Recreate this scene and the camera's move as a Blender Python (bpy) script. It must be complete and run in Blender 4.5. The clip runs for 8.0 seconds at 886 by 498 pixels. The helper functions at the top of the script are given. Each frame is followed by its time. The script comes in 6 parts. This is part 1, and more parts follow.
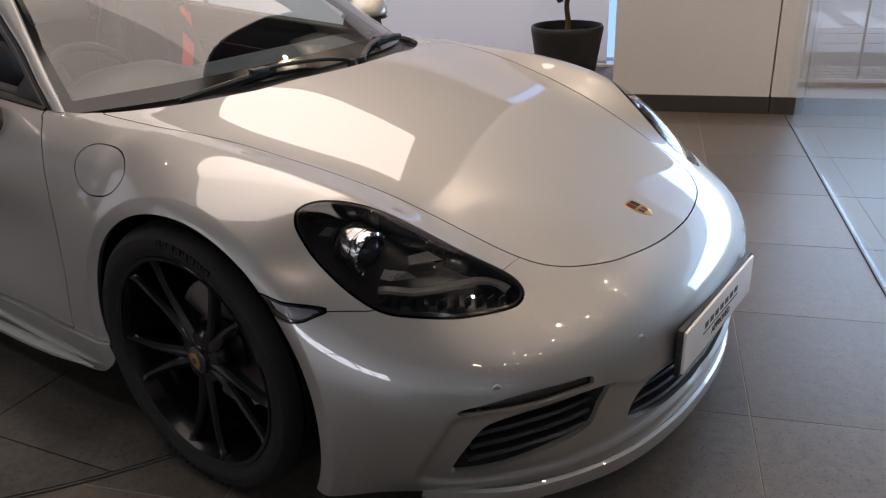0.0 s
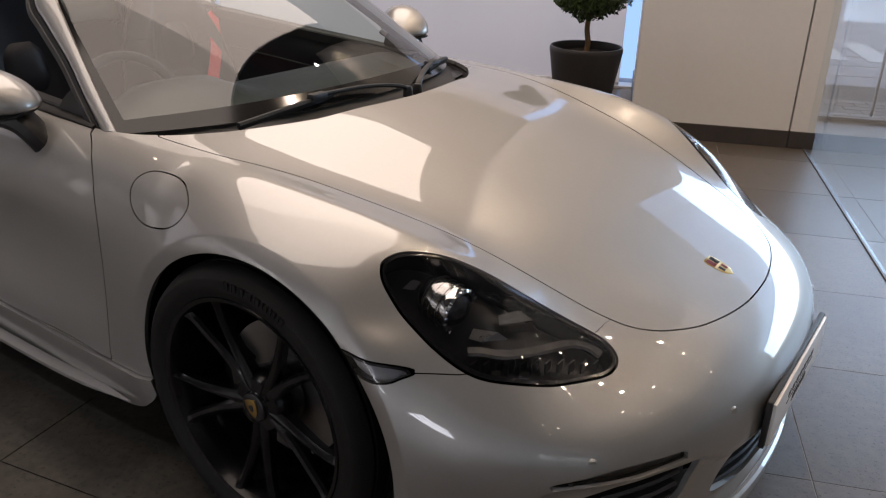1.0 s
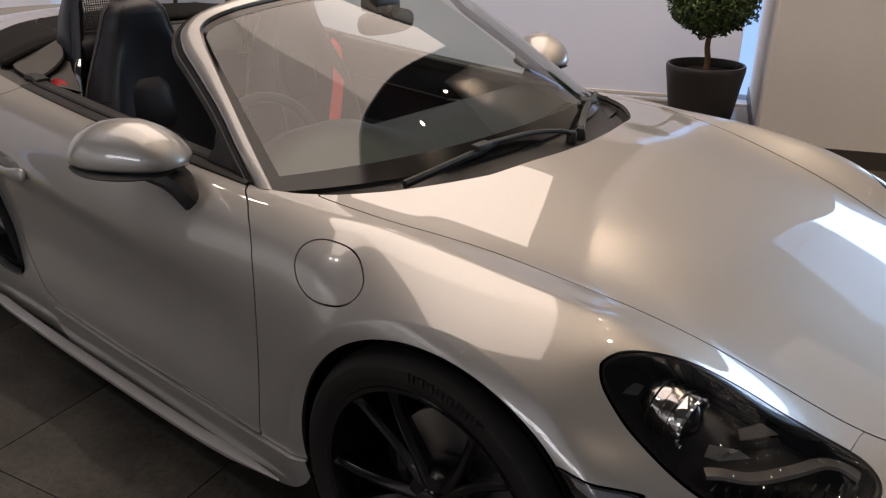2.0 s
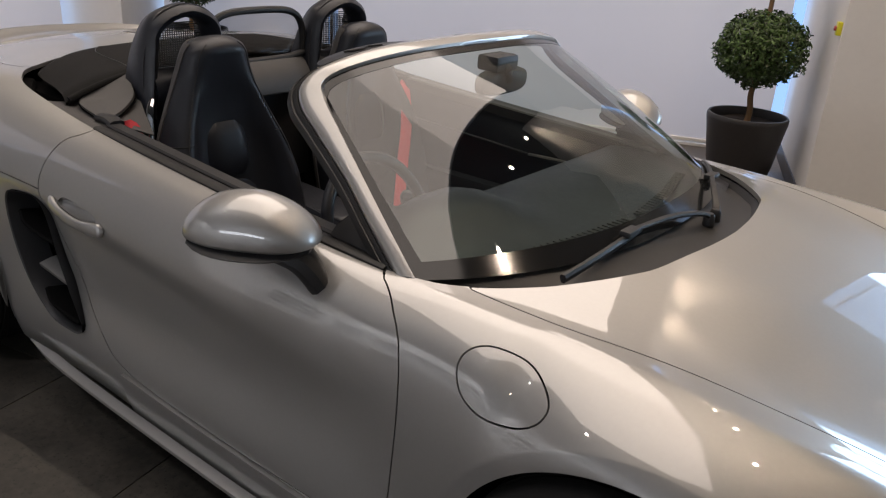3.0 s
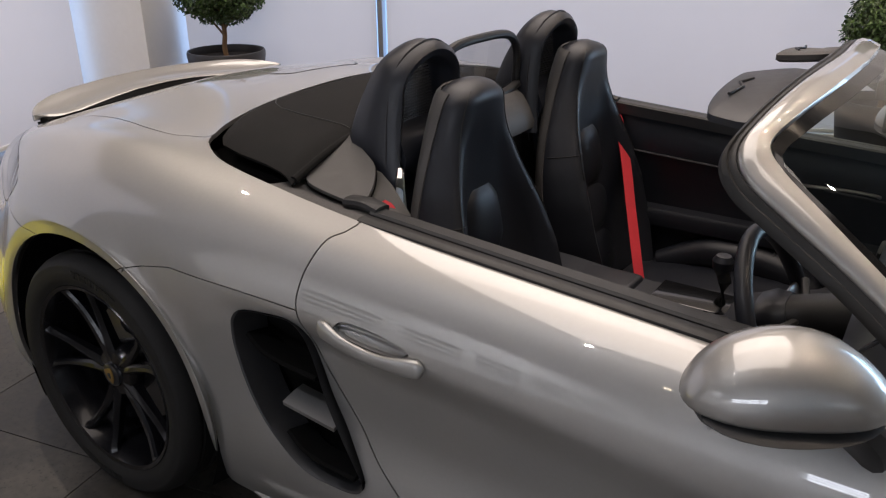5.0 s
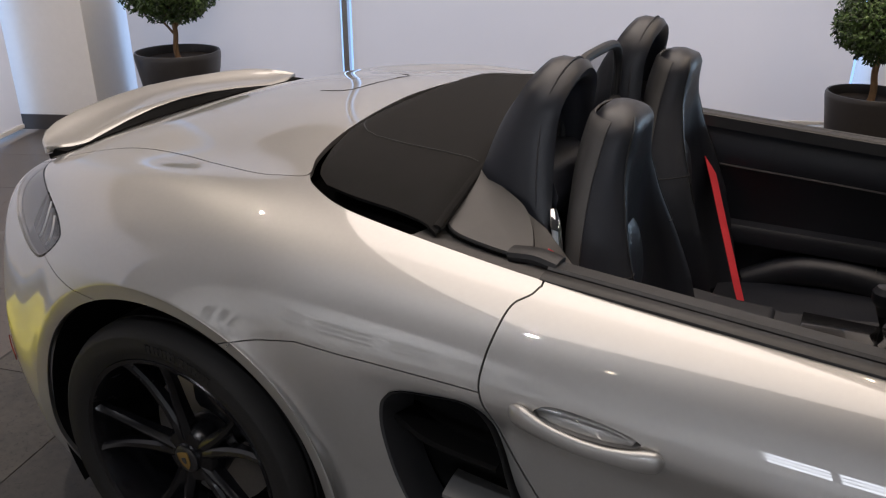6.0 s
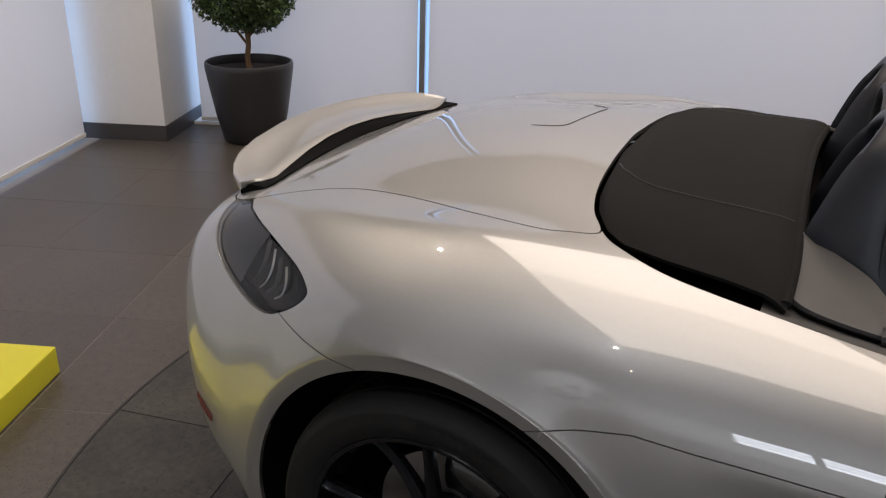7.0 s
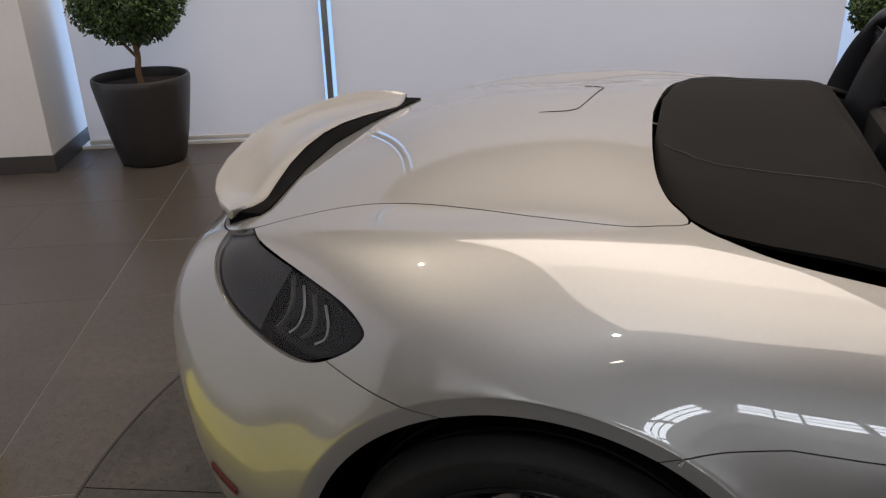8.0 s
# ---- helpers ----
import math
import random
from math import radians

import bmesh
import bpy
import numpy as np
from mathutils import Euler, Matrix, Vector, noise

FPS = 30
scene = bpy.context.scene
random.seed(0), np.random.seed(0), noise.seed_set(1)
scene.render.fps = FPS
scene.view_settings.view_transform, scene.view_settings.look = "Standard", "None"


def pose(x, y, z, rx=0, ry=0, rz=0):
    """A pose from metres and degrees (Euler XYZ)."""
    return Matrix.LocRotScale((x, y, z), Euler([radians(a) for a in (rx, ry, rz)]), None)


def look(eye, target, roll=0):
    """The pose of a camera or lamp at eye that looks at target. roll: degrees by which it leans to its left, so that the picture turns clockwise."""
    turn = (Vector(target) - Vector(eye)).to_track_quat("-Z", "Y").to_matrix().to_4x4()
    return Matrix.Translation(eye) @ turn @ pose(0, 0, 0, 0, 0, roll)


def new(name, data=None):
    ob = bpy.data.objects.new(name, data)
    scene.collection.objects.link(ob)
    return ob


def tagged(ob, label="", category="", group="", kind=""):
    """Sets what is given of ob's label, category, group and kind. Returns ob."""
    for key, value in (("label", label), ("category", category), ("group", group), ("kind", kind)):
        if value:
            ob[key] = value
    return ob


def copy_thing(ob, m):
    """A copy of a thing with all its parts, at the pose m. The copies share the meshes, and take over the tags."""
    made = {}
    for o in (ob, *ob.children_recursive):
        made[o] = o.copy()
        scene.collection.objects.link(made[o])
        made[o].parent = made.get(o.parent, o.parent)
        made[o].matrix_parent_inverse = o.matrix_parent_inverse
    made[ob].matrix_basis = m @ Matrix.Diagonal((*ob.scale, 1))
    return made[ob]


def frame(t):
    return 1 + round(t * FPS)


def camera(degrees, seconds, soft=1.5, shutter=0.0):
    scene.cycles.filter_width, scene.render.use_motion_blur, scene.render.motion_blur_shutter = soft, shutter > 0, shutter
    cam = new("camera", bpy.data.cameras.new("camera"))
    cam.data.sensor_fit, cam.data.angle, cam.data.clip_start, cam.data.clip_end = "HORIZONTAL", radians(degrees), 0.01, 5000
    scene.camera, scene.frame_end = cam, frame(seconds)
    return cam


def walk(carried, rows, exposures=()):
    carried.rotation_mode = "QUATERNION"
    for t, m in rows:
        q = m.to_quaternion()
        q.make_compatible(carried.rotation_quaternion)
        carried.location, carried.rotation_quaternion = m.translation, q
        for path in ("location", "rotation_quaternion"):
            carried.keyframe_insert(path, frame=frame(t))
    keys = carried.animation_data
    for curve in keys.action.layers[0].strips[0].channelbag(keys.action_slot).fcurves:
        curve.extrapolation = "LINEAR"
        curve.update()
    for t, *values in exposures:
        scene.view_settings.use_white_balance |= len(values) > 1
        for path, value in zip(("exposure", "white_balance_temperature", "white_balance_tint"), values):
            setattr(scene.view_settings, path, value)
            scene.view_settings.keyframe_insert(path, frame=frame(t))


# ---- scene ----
cam = camera(57.9, 8.0, soft=1.2)
PATH = [
    (0, (2.652, -1.739, 1.295), (1.561, -0.27, 0.489), -2.1),
    (0.5, (2.538, -1.759, 1.331), (1.5, -0.251, 0.524), 0.1),
    (1, (2.391, -1.768, 1.359), (1.353, -0.26, 0.554), 1.5),
    (1.5, (2.235, -1.75, 1.381), (1.114, -0.304, 0.574), 0.7),
    (2, (2.034, -1.725, 1.412), (0.864, -0.314, 0.612), 0.3),
    (2.2, (1.941, -1.72, 1.43), (0.775, -0.303, 0.635), 0.1),
    (3.3, (1.432, -1.819, 1.49), (0.337, -0.328, 0.729), 5.0),
    (3.5, (1.318, -1.824, 1.489), (0.235, -0.325, 0.727), 5.1),
    (4, (1.047, -1.803, 1.468), (-0.039, -0.31, 0.7), 3.6),
    (4.5, (0.781, -1.797, 1.471), (-0.273, -0.281, 0.703), 0.2),
    (4.7, (0.675, -1.815, 1.469), (-0.371, -0.297, 0.694), -0.2),
    (5.8, (0.051, -1.874, 1.486), (-0.851, -0.281, 0.679), -0.4),
    (6, (-0.074, -1.858, 1.49), (-0.909, -0.23, 0.683), -0.0),
    (6.5, (-0.4, -1.86, 1.498), (-1.248, -0.236, 0.696), 0.3),
    (7, (-0.701, -1.918, 1.501), (-1.514, -0.271, 0.71), 1.7),
    (7.5, (-0.917, -1.904, 1.487), (-1.644, -0.217, 0.695), 1.1),
    (8, (-1.07, -1.843, 1.451), (-1.614, -0.093, 0.649), -1.5),
]
walk(cam, [(t, look(eye, target, roll)) for t, eye, target, roll in PATH], [(0, 1.53, 6950, 20), (2, 1.36, 7350, 21), (3.5, 1.56, 6800, 16), (4.5, 1.72, 6800, 18), (6, 1.66, 6850, 17), (8, 1.47, 6900, 15)])
# ---- world, lights ----
SKY, SPOT_POWER = 0.15, 31.0
world = bpy.data.worlds.new("world")
scene.world = world
world.use_nodes = True
_sky = world.node_tree.nodes.new("ShaderNodeTexSky")
_sky.sky_type, _sky.sun_disc = "NISHITA", False
_sky.sun_elevation, _sky.sun_rotation = radians(42), radians(300)
world.node_tree.links.new(_sky.outputs[0], world.node_tree.nodes["Background"].inputs[0])
world.node_tree.nodes["Background"].inputs[1].default_value = SKY

TURN = radians(22)


def room_place(u, v, z):
    return Matrix.Rotation(TURN, 4, "Z") @ Matrix.Translation((u, v, z))


# a veiled sun over the street, from the street's far end
_d = bpy.data.lights.new("sun", "SUN")
_d.energy, _d.angle, _d.color = 1.3, radians(25), (.86, .93, 1)
new("sun", _d).matrix_world = Matrix.Rotation(TURN, 4, "Z") @ Vector((.72, -.16, .68)).to_track_quat("Z", "Y").to_matrix().to_4x4()

# recessed ceiling spotlights, in the showroom's axes
SPOTS = [(-3.1, 1.0), (1.75, -.6), (1.75, 1.0), (1.75, 2.3), (4.3, -2.6), (4.3, -.8), (4.3, 1.0), (-2.7, -4.6), (-2.2, -2.5)]
BOOST = {(1.75, 2.3): 1.1, (-3.1, 1.0): 1.8, (-2.7, -4.6): 13, (-2.2, -2.5): 1.9}
for _u, _v in SPOTS:
    _d = bpy.data.lights.new("spot", "SPOT")
    _d.energy, _d.color, _d.spot_size, _d.spot_blend, _d.shadow_soft_size = SPOT_POWER * BOOST.get((_u, _v), 1), ((.82, .90, 1) if _v < -1.5 else (1, .85, .66) if _u > 1 else (1, .91, .78)), radians(96), .8, .024
    new("spot", _d).matrix_world = room_place(_u, _v, 4.42)

# daylight in the window openings: behind the blinds and in the shop front
for _u, _v, _z, _w, _h, _turn, _power in ((-.8, -7.14, 1.4, 3.6, .8, 180, 7.2), (-1.0, 4.19, 1.4, 5.3, 2.7, 0, .5), (-4.40, 1.1, 1.4, 4.6, 2.7, 90, .6), (5.95, 3.385, 1.42, 6.45, 1.5, 0, 8.0)):
    _d = bpy.data.lights.new("window_daylight", "AREA")
    _d.shape, _d.size, _d.size_y, _d.color, _d.energy = "RECTANGLE", _w, _h, ((.48, .72, 1) if _u > 3 else (.78, .88, 1) if _v < -7 else (.62, .80, 1)), _power * _w * _h
    new("window_daylight", _d).matrix_world = room_place(_u, _v, _z) @ Matrix.Rotation(radians(_turn), 4, "Z") @ Matrix.Rotation(radians(-90), 4, "X")

# over the car: luminous panel by the windows, dimmer lamp imitating the pale ceiling
for _v, _h, _power in ((2.205, 3.50, 33), (-.870, 2.65, 16)):
    _d = bpy.data.lights.new("ceiling_panel_light", "AREA")
    _d.shape, _d.size, _d.size_y, _d.color, _d.energy = "RECTANGLE", 3.0, _h, (1, .92, .83), _power
    new("ceiling_panel_light", _d).matrix_world = room_place(-.52, _v, 4.43)
# ---- materials ----
def material(name, colour, rough=0.5, metal=0.0, coat=0.0, vary=0.0, scale=40.0, bump=0.0, bump_scale=300.0, spec=0.5, coat_rough=0.03, rough_vary=0.0):
    """A principled material whose colour, gloss and relief vary over noise of two sizes."""
    m = bpy.data.materials.new(name)
    m.use_nodes = True
    nt = m.node_tree
    b = nt.nodes["Principled BSDF"]
    b.inputs["Base Color"].default_value = (*colour, 1)
    b.inputs["Roughness"].default_value, b.inputs["Metallic"].default_value = rough, metal
    b.inputs["Coat Weight"].default_value, b.inputs["Coat Roughness"].default_value = coat, coat_rough
    b.inputs["Specular IOR Level"].default_value = spec
    if vary or bump or rough_vary:
        co = nt.nodes.new("ShaderNodeTexCoord")
    if vary or rough_vary:
        big, fine, mix = (nt.nodes.new("ShaderNodeTexNoise") for _ in range(3))
        nt.nodes.remove(mix)
        add = nt.nodes.new("ShaderNodeMath")
        add.operation = "MULTIPLY_ADD"
        big.inputs["Scale"].default_value, fine.inputs["Scale"].default_value = scale * 0.08, scale
        big.inputs["Detail"].default_value = fine.inputs["Detail"].default_value = 5
        nt.links.new(co.outputs["Object"], big.inputs["Vector"])
        nt.links.new(co.outputs["Object"], fine.inputs["Vector"])
        nt.links.new(big.outputs["Fac"], add.inputs[0])
        add.inputs[1].default_value = 0.6
        half = nt.nodes.new("ShaderNodeMath")
        half.operation = "MULTIPLY"
        half.inputs[1].default_value = 0.4
        nt.links.new(fine.outputs["Fac"], half.inputs[0])
        nt.links.new(half.outputs[0], add.inputs[2])
        if vary:
            ramp = nt.nodes.new("ShaderNodeMapRange")
            ramp.inputs["From Min"].default_value, ramp.inputs["From Max"].default_value = 0.3, 0.7
            ramp.inputs["To Min"].default_value, ramp.inputs["To Max"].default_value = 1 - vary, 1 + vary
            nt.links.new(add.outputs[0], ramp.inputs["Value"])
            tint = nt.nodes.new("ShaderNodeVectorMath")
            tint.operation = "SCALE"
            tint.inputs[0].default_value = colour
            nt.links.new(ramp.outputs[0], tint.inputs["Scale"])
            nt.links.new(tint.outputs[0], b.inputs["Base Color"])
        if rough_vary:
            rr = nt.nodes.new("ShaderNodeMapRange")
            rr.inputs["From Min"].default_value, rr.inputs["From Max"].default_value = 0.3, 0.7
            rr.inputs["To Min"].default_value, rr.inputs["To Max"].default_value = rough - rough_vary, rough + rough_vary
            nt.links.new(add.outputs[0], rr.inputs["Value"])
            nt.links.new(rr.outputs[0], b.inputs["Roughness"])
    if bump:
        grain, bp = nt.nodes.new("ShaderNodeTexNoise"), nt.nodes.new("ShaderNodeBump")
        grain.inputs["Scale"].default_value, grain.inputs["Detail"].default_value = bump_scale, 3
        nt.links.new(co.outputs["Object"], grain.inputs["Vector"])
        nt.links.new(grain.outputs["Fac"], bp.inputs["Height"])
        bp.inputs["Strength"].default_value, bp.inputs["Distance"].default_value = bump, 0.002
        nt.links.new(bp.outputs["Normal"], b.inputs["Normal"])
    return m


def clear_glass(name, tint, ior=1.5, gloss=1.0):
    """A thin pane: what lies behind shows through the tint, and the gloss grows with the angle."""
    m = bpy.data.materials.new(name)
    m.use_nodes = True
    nt = m.node_tree
    nt.nodes.remove(nt.nodes["Principled BSDF"])
    out = nt.nodes["Material Output"]
    see, gl, mix, face, power, fr = (nt.nodes.new(k) for k in ("ShaderNodeBsdfTransparent", "ShaderNodeBsdfGlossy", "ShaderNodeMixShader", "ShaderNodeLayerWeight", "ShaderNodeMath", "ShaderNodeMapRange"))
    see.inputs[0].default_value = (*tint, 1)
    gl.inputs["Roughness"].default_value = 0.0
    gl.inputs["Color"].default_value = (gloss, gloss, gloss, 1)
    face.inputs["Blend"].default_value = .5
    power.operation = "POWER"
    power.inputs[1].default_value = 5
    fr.inputs["To Min"].default_value, fr.inputs["To Max"].default_value = ((ior - 1) / (ior + 1)) ** 2, 1
    nt.links.new(face.outputs["Facing"], power.inputs[0])
    nt.links.new(power.outputs[0], fr.inputs["Value"])
    nt.links.new(fr.outputs[0], mix.inputs[0])
    nt.links.new(see.outputs[0], mix.inputs[1])
    nt.links.new(gl.outputs[0], mix.inputs[2])
    nt.links.new(mix.outputs[0], out.inputs["Surface"])
    return m


PAINT = material("silver_paint", (.40, .395, .382), .51, .86, 1.0, vary=.03, scale=1400, rough_vary=.02, coat_rough=.012)
PAINT.node_tree.nodes["Principled BSDF"].inputs["Coat IOR"].default_value = 1.95
BLACK_GLOSS = material("black_gloss", (.008, .008, .009), .16, 0, .6, rough_vary=.04, scale=30)
BLACK_PLASTIC = material("black_plastic", (.018, .018, .019), .5, 0, 0, vary=.15, bump=.15, bump_scale=900)
FRIT = material("glass_print", (.012, .012, .012), .12, 0, 0, vary=.1, spec=.55)
GREY_PLASTIC = material("grey_plastic", (.075, .072, .07), .55, vary=.08, bump=.2, bump_scale=1200)
LEATHER = material("black_leather", (.013, .015, .021), .42, vary=.2, scale=60, bump=.10, bump_scale=700, rough_vary=.06)
LEATHER_MATT = material("black_alcantara", (.014, .014, .016), .85, vary=.25, scale=90, bump=.3, bump_scale=900)
STITCH = material("seam_thread", (.035, .035, .04), .7, vary=.1)
FABRIC = material("roof_fabric", (.011, .0105, .010), .9, vary=.18, scale=200, bump=.5, bump_scale=1600, spec=.25)
RUBBER = material("tyre_rubber", (.011, .0105, .010), .66, vary=.25, scale=50, bump=.25, bump_scale=300, spec=.25)
SEAL = material("rubber_seal", (.012, .012, .012), .5, rough_vary=.1, vary=.15)
RIM = material("black_wheel_paint", (.005, .005, .006), .24, 0, .15, rough_vary=.05, spec=.3)
STEEL = material("steel", (.42, .41, .40), .35, 1, vary=.12, scale=120, rough_vary=.08)
CHROME = material("chrome", (.82, .82, .82), .06, 1)
LAMP_SILVER = material("reflector_silver", (.80, .79, .77), .3, 1, rough_vary=.05)
LAMP_CHROME = material("chromed_reflector", (.62, .61, .60), .12, 1, vary=.15, scale=180, bump=.25, bump_scale=90)
LAMP_BLACK = material("lamp_black", (.012, .012, .013), .28, vary=.1)
LENS_RIB = material("ribbed_reflector", (.27, .265, .26), .25, .5, vary=.25, scale=900, bump=.3, bump_scale=700)
LAMP_HAZE = material("grey_reflector", (.34, .34, .355), .3, .4, vary=.2, scale=60)
# grey for the reflection painted into the tail lamp's rearward half
TAIL_GREY = material("tail_sheen_grey", (.06, .06, .063), .28, .4, vary=.2, scale=60)
TAIL_BLACK = material("tail_black", (.004, .004, .004), .2, vary=.1, spec=.3)
WAVE_GREY = material("light_guide_grey", (.10, .10, .10), .25, .3, vary=.25, scale=500)
GOLD = material("badge_gold", (.55, .36, .12), .3, .9)
REFLECTOR_RED = material("reflector_red", (.13, .018, .012), .25)
BADGE_RED = material("badge_red", (.28, .02, .02), .3)
RED_BELT = material("red_webbing", (.62, .035, .05), .65, vary=.08, scale=300, bump=.3, bump_scale=900)
WHITE_PLATE = material("white_plate", (.82, .81, .78), .35, vary=.03)
INK = material("black_ink", (.03, .03, .03), .5, vary=.05)
# black of underside and liners; also paints the shade inside openings and gaps
DARK = material("underside_and_shade_black", (.004, .004, .004), .9, vary=.2, spec=.1)
LENS = clear_glass("lamp_lens", (.88, .88, .89), 1.65)
TAIL_LENS = clear_glass("tail_lens", (.60, .60, .61), 1.36)
SMOKE = clear_glass("smoked_lens", (.34, .34, .34), 1.45)
WINDSCREEN = clear_glass("windscreen_glass", (.72, .80, .75), 1.85)
MESH_GLASS = clear_glass("deflector_glass", (.62, .62, .62))
MIRROR = material("mirror_glass", (.85, .86, .88), .01, 1)


# ---- mesh tools ----
def link_mesh(name, verts, faces, mat, parent=None, smooth=True, normals=None, label=""):
    me = bpy.data.meshes.new(name)
    me.from_pydata([tuple(map(float, v)) for v in verts], [], [tuple(map(int, f)) for f in faces])
    me.materials.append(mat)
    me.polygons.foreach_set("use_smooth", [smooth] * len(me.polygons))
    me.update()
    if normals is not None:
        me.normals_split_custom_set_from_vertices([tuple(map(float, v)) for v in normals])
    ob = new(name, me)
    if parent is not None:
        ob.parent = parent
    return tagged(ob, label)


def part(name, bm, mat, parent=None, label="", smooth=True, sharp=35):
    """Links a bmesh as one mesh object under a thing or a part."""
    me = bpy.data.meshes.new(name)
    bmesh.ops.recalc_face_normals(bm, faces=bm.faces[:])
    for f in bm.faces:
        f.smooth = smooth
    for e in bm.edges:
        if len(e.link_faces) == 2 and e.calc_face_angle(0) > radians(sharp):
            e.smooth = False
    bm.to_mesh(me)
    bm.free()
    me.materials.append(mat)
    ob = new(name, me)
    if parent is not None:
        ob.parent = parent
    return tagged(ob, label)


def empty(name, m=None):
    ob = new(name)
    ob.empty_display_size = 0.1
    if m is not None:
        ob.matrix_world = m
    return ob


def curve(points, n=8, closed=False):
    """A smooth line through points (Catmull-Rom), n steps a span."""
    p = np.array(points, float)
    k = len(p)
    if closed:
        q = np.concatenate([p[-1:], p, p[:2]])
    else:
        q = np.concatenate([2 * p[:1] - p[1:2], p, 2 * p[-1:] - p[-2:-1]])
    out = []
    for i in range(k if closed else k - 1):
        a, b, c, d = q[i:i + 4]
        for j in range(n):
            t = j / n
            out.append(0.5 * (2 * b + (c - a) * t + (2 * a - 5 * b + 4 * c - d) * t * t + (3 * b - a - 3 * c + d) * t ** 3))
    if not closed:
        out.append(p[-1])
    return np.array(out)


def loft(rings, closed=True, caps=True):
    """A bmesh skin over rings with the same number of points."""
    bm = bmesh.new()
    rows = [[bm.verts.new(tuple(map(float, p))) for p in r] for r in rings]
    n = len(rows[0])
    for a, b in zip(rows, rows[1:]):
        for j in range(n if closed else n - 1):
            k = (j + 1) % n
            bm.faces.new((a[j], a[k], b[k], b[j]))
    if caps and closed:
        bm.faces.new(rows[0][::-1])
        bm.faces.new(rows[-1])
    return bm


def sweep(path, section, up=(0, 0, 1), sizes=None, caps=True):
    """A section (side, up) carried along a path; sizes scales it point by point."""
    p = np.array(path, float)
    d = np.gradient(p, axis=0)
    rings = []
    for i, (a, t) in enumerate(zip(p, d)):
        t = Vector(t).normalized()
        side = t.cross(Vector(up)).normalized()
        top = side.cross(t)
        s = 1 if sizes is None else sizes[i]
        rings.append([Vector(a) + side * (u * s) + top * (v * s) for u, v in section])
    return loft(rings, True, caps)


def oval(a, b, n=12, power=2.0):
    out = []
    for i in range(n):
        c, s = math.cos(2 * math.pi * i / n), math.sin(2 * math.pi * i / n)
        out.append((a * math.copysign(abs(c) ** (2 / power), c), b * math.copysign(abs(s) ** (2 / power), s)))
    return out


def box(lo, hi, bevel=0.0, segments=2):
    bm = bmesh.new()
    bmesh.ops.create_cube(bm, size=1)
    for v in bm.verts:
        v.co = [lo[i] + (v.co[i] + .5) * (hi[i] - lo[i]) for i in range(3)]
    if bevel:
        bmesh.ops.bevel(bm, geom=bm.edges[:], offset=bevel, segments=segments, affect="EDGES", profile=0.6)
    return bm


def lathe(profile, steps=48, axis="z", centre=(0, 0, 0)):
    """A turned shape from (radius, height) pairs."""
    rings = []
    for r, h in profile:
        ring = []
        for i in range(steps):
            c, s = math.cos(2 * math.pi * i / steps) * r, math.sin(2 * math.pi * i / steps) * r
            v = (c, s, h) if axis == "z" else ((s, h, c) if axis == "y" else (h, c, s))
            ring.append([v[k] + centre[k] for k in range(3)])
        rings.append(ring)
    return loft(rings, True, False)


def sheet(grid, thick=0.0):
    """A bmesh over a grid of points; with a thickness it becomes a closed slab."""
    g = np.array(grid, float)
    bm = bmesh.new()
    rows = [[bm.verts.new(tuple(p)) for p in r] for r in g]
    for i in range(len(rows) - 1):
        for j in range(len(rows[0]) - 1):
            bm.faces.new((rows[i][j], rows[i][j + 1], rows[i + 1][j + 1], rows[i + 1][j]))
    if thick:
        bmesh.ops.recalc_face_normals(bm, faces=bm.faces[:])
        bmesh.ops.solidify(bm, geom=bm.faces[:], thickness=thick)
    return bm


# ---- cutting a surface along lines ----
def split(surf, f):
    """Cuts a surface (places, normals, triangles) where f changes sign: the part below and the part above."""
    V, N, T = surf
    d = f(V)
    d = np.where(np.abs(d) < 1e-7, 1e-7, d)
    s = d[T] > 0
    k = s.sum(1)
    V2, N2, cache = list(V), list(N), {}
    low, high = [T[k == 0]], [T[k == 3]]

    def cut(a, b):
        key = (a, b) if a < b else (b, a)
        if key not in cache:
            w = d[a] / (d[a] - d[b])
            cache[key] = len(V2)
            V2.append(V[a] + (V[b] - V[a]) * w)
            N2.append(N[a] + (N[b] - N[a]) * w)
        return cache[key]

    lo, hi = [], []
    for tri, sg, kk in zip(T[(k == 1) | (k == 2)], s[(k == 1) | (k == 2)], k[(k == 1) | (k == 2)]):
        i = int(np.argmax(sg)) if kk == 1 else int(np.argmin(sg))
        a, b, c = int(tri[i]), int(tri[(i + 1) % 3]), int(tri[(i + 2) % 3])
        p, q = cut(a, b), cut(a, c)
        one, two = (hi, lo) if kk == 1 else (lo, hi)
        one.append((a, p, q))
        two += [(p, b, c), (p, c, q)]
    out = []
    V2, N2 = np.array(V2), np.array(N2)
    for base, extra in ((low, lo), (high, hi)):
        t = np.concatenate(base + ([np.array(extra)] if extra else [])).astype(int)
        used = np.unique(t)
        back = np.zeros(len(V2), int)
        back[used] = np.arange(len(used))
        out.append((V2[used], N2[used], back[t]))
    return out


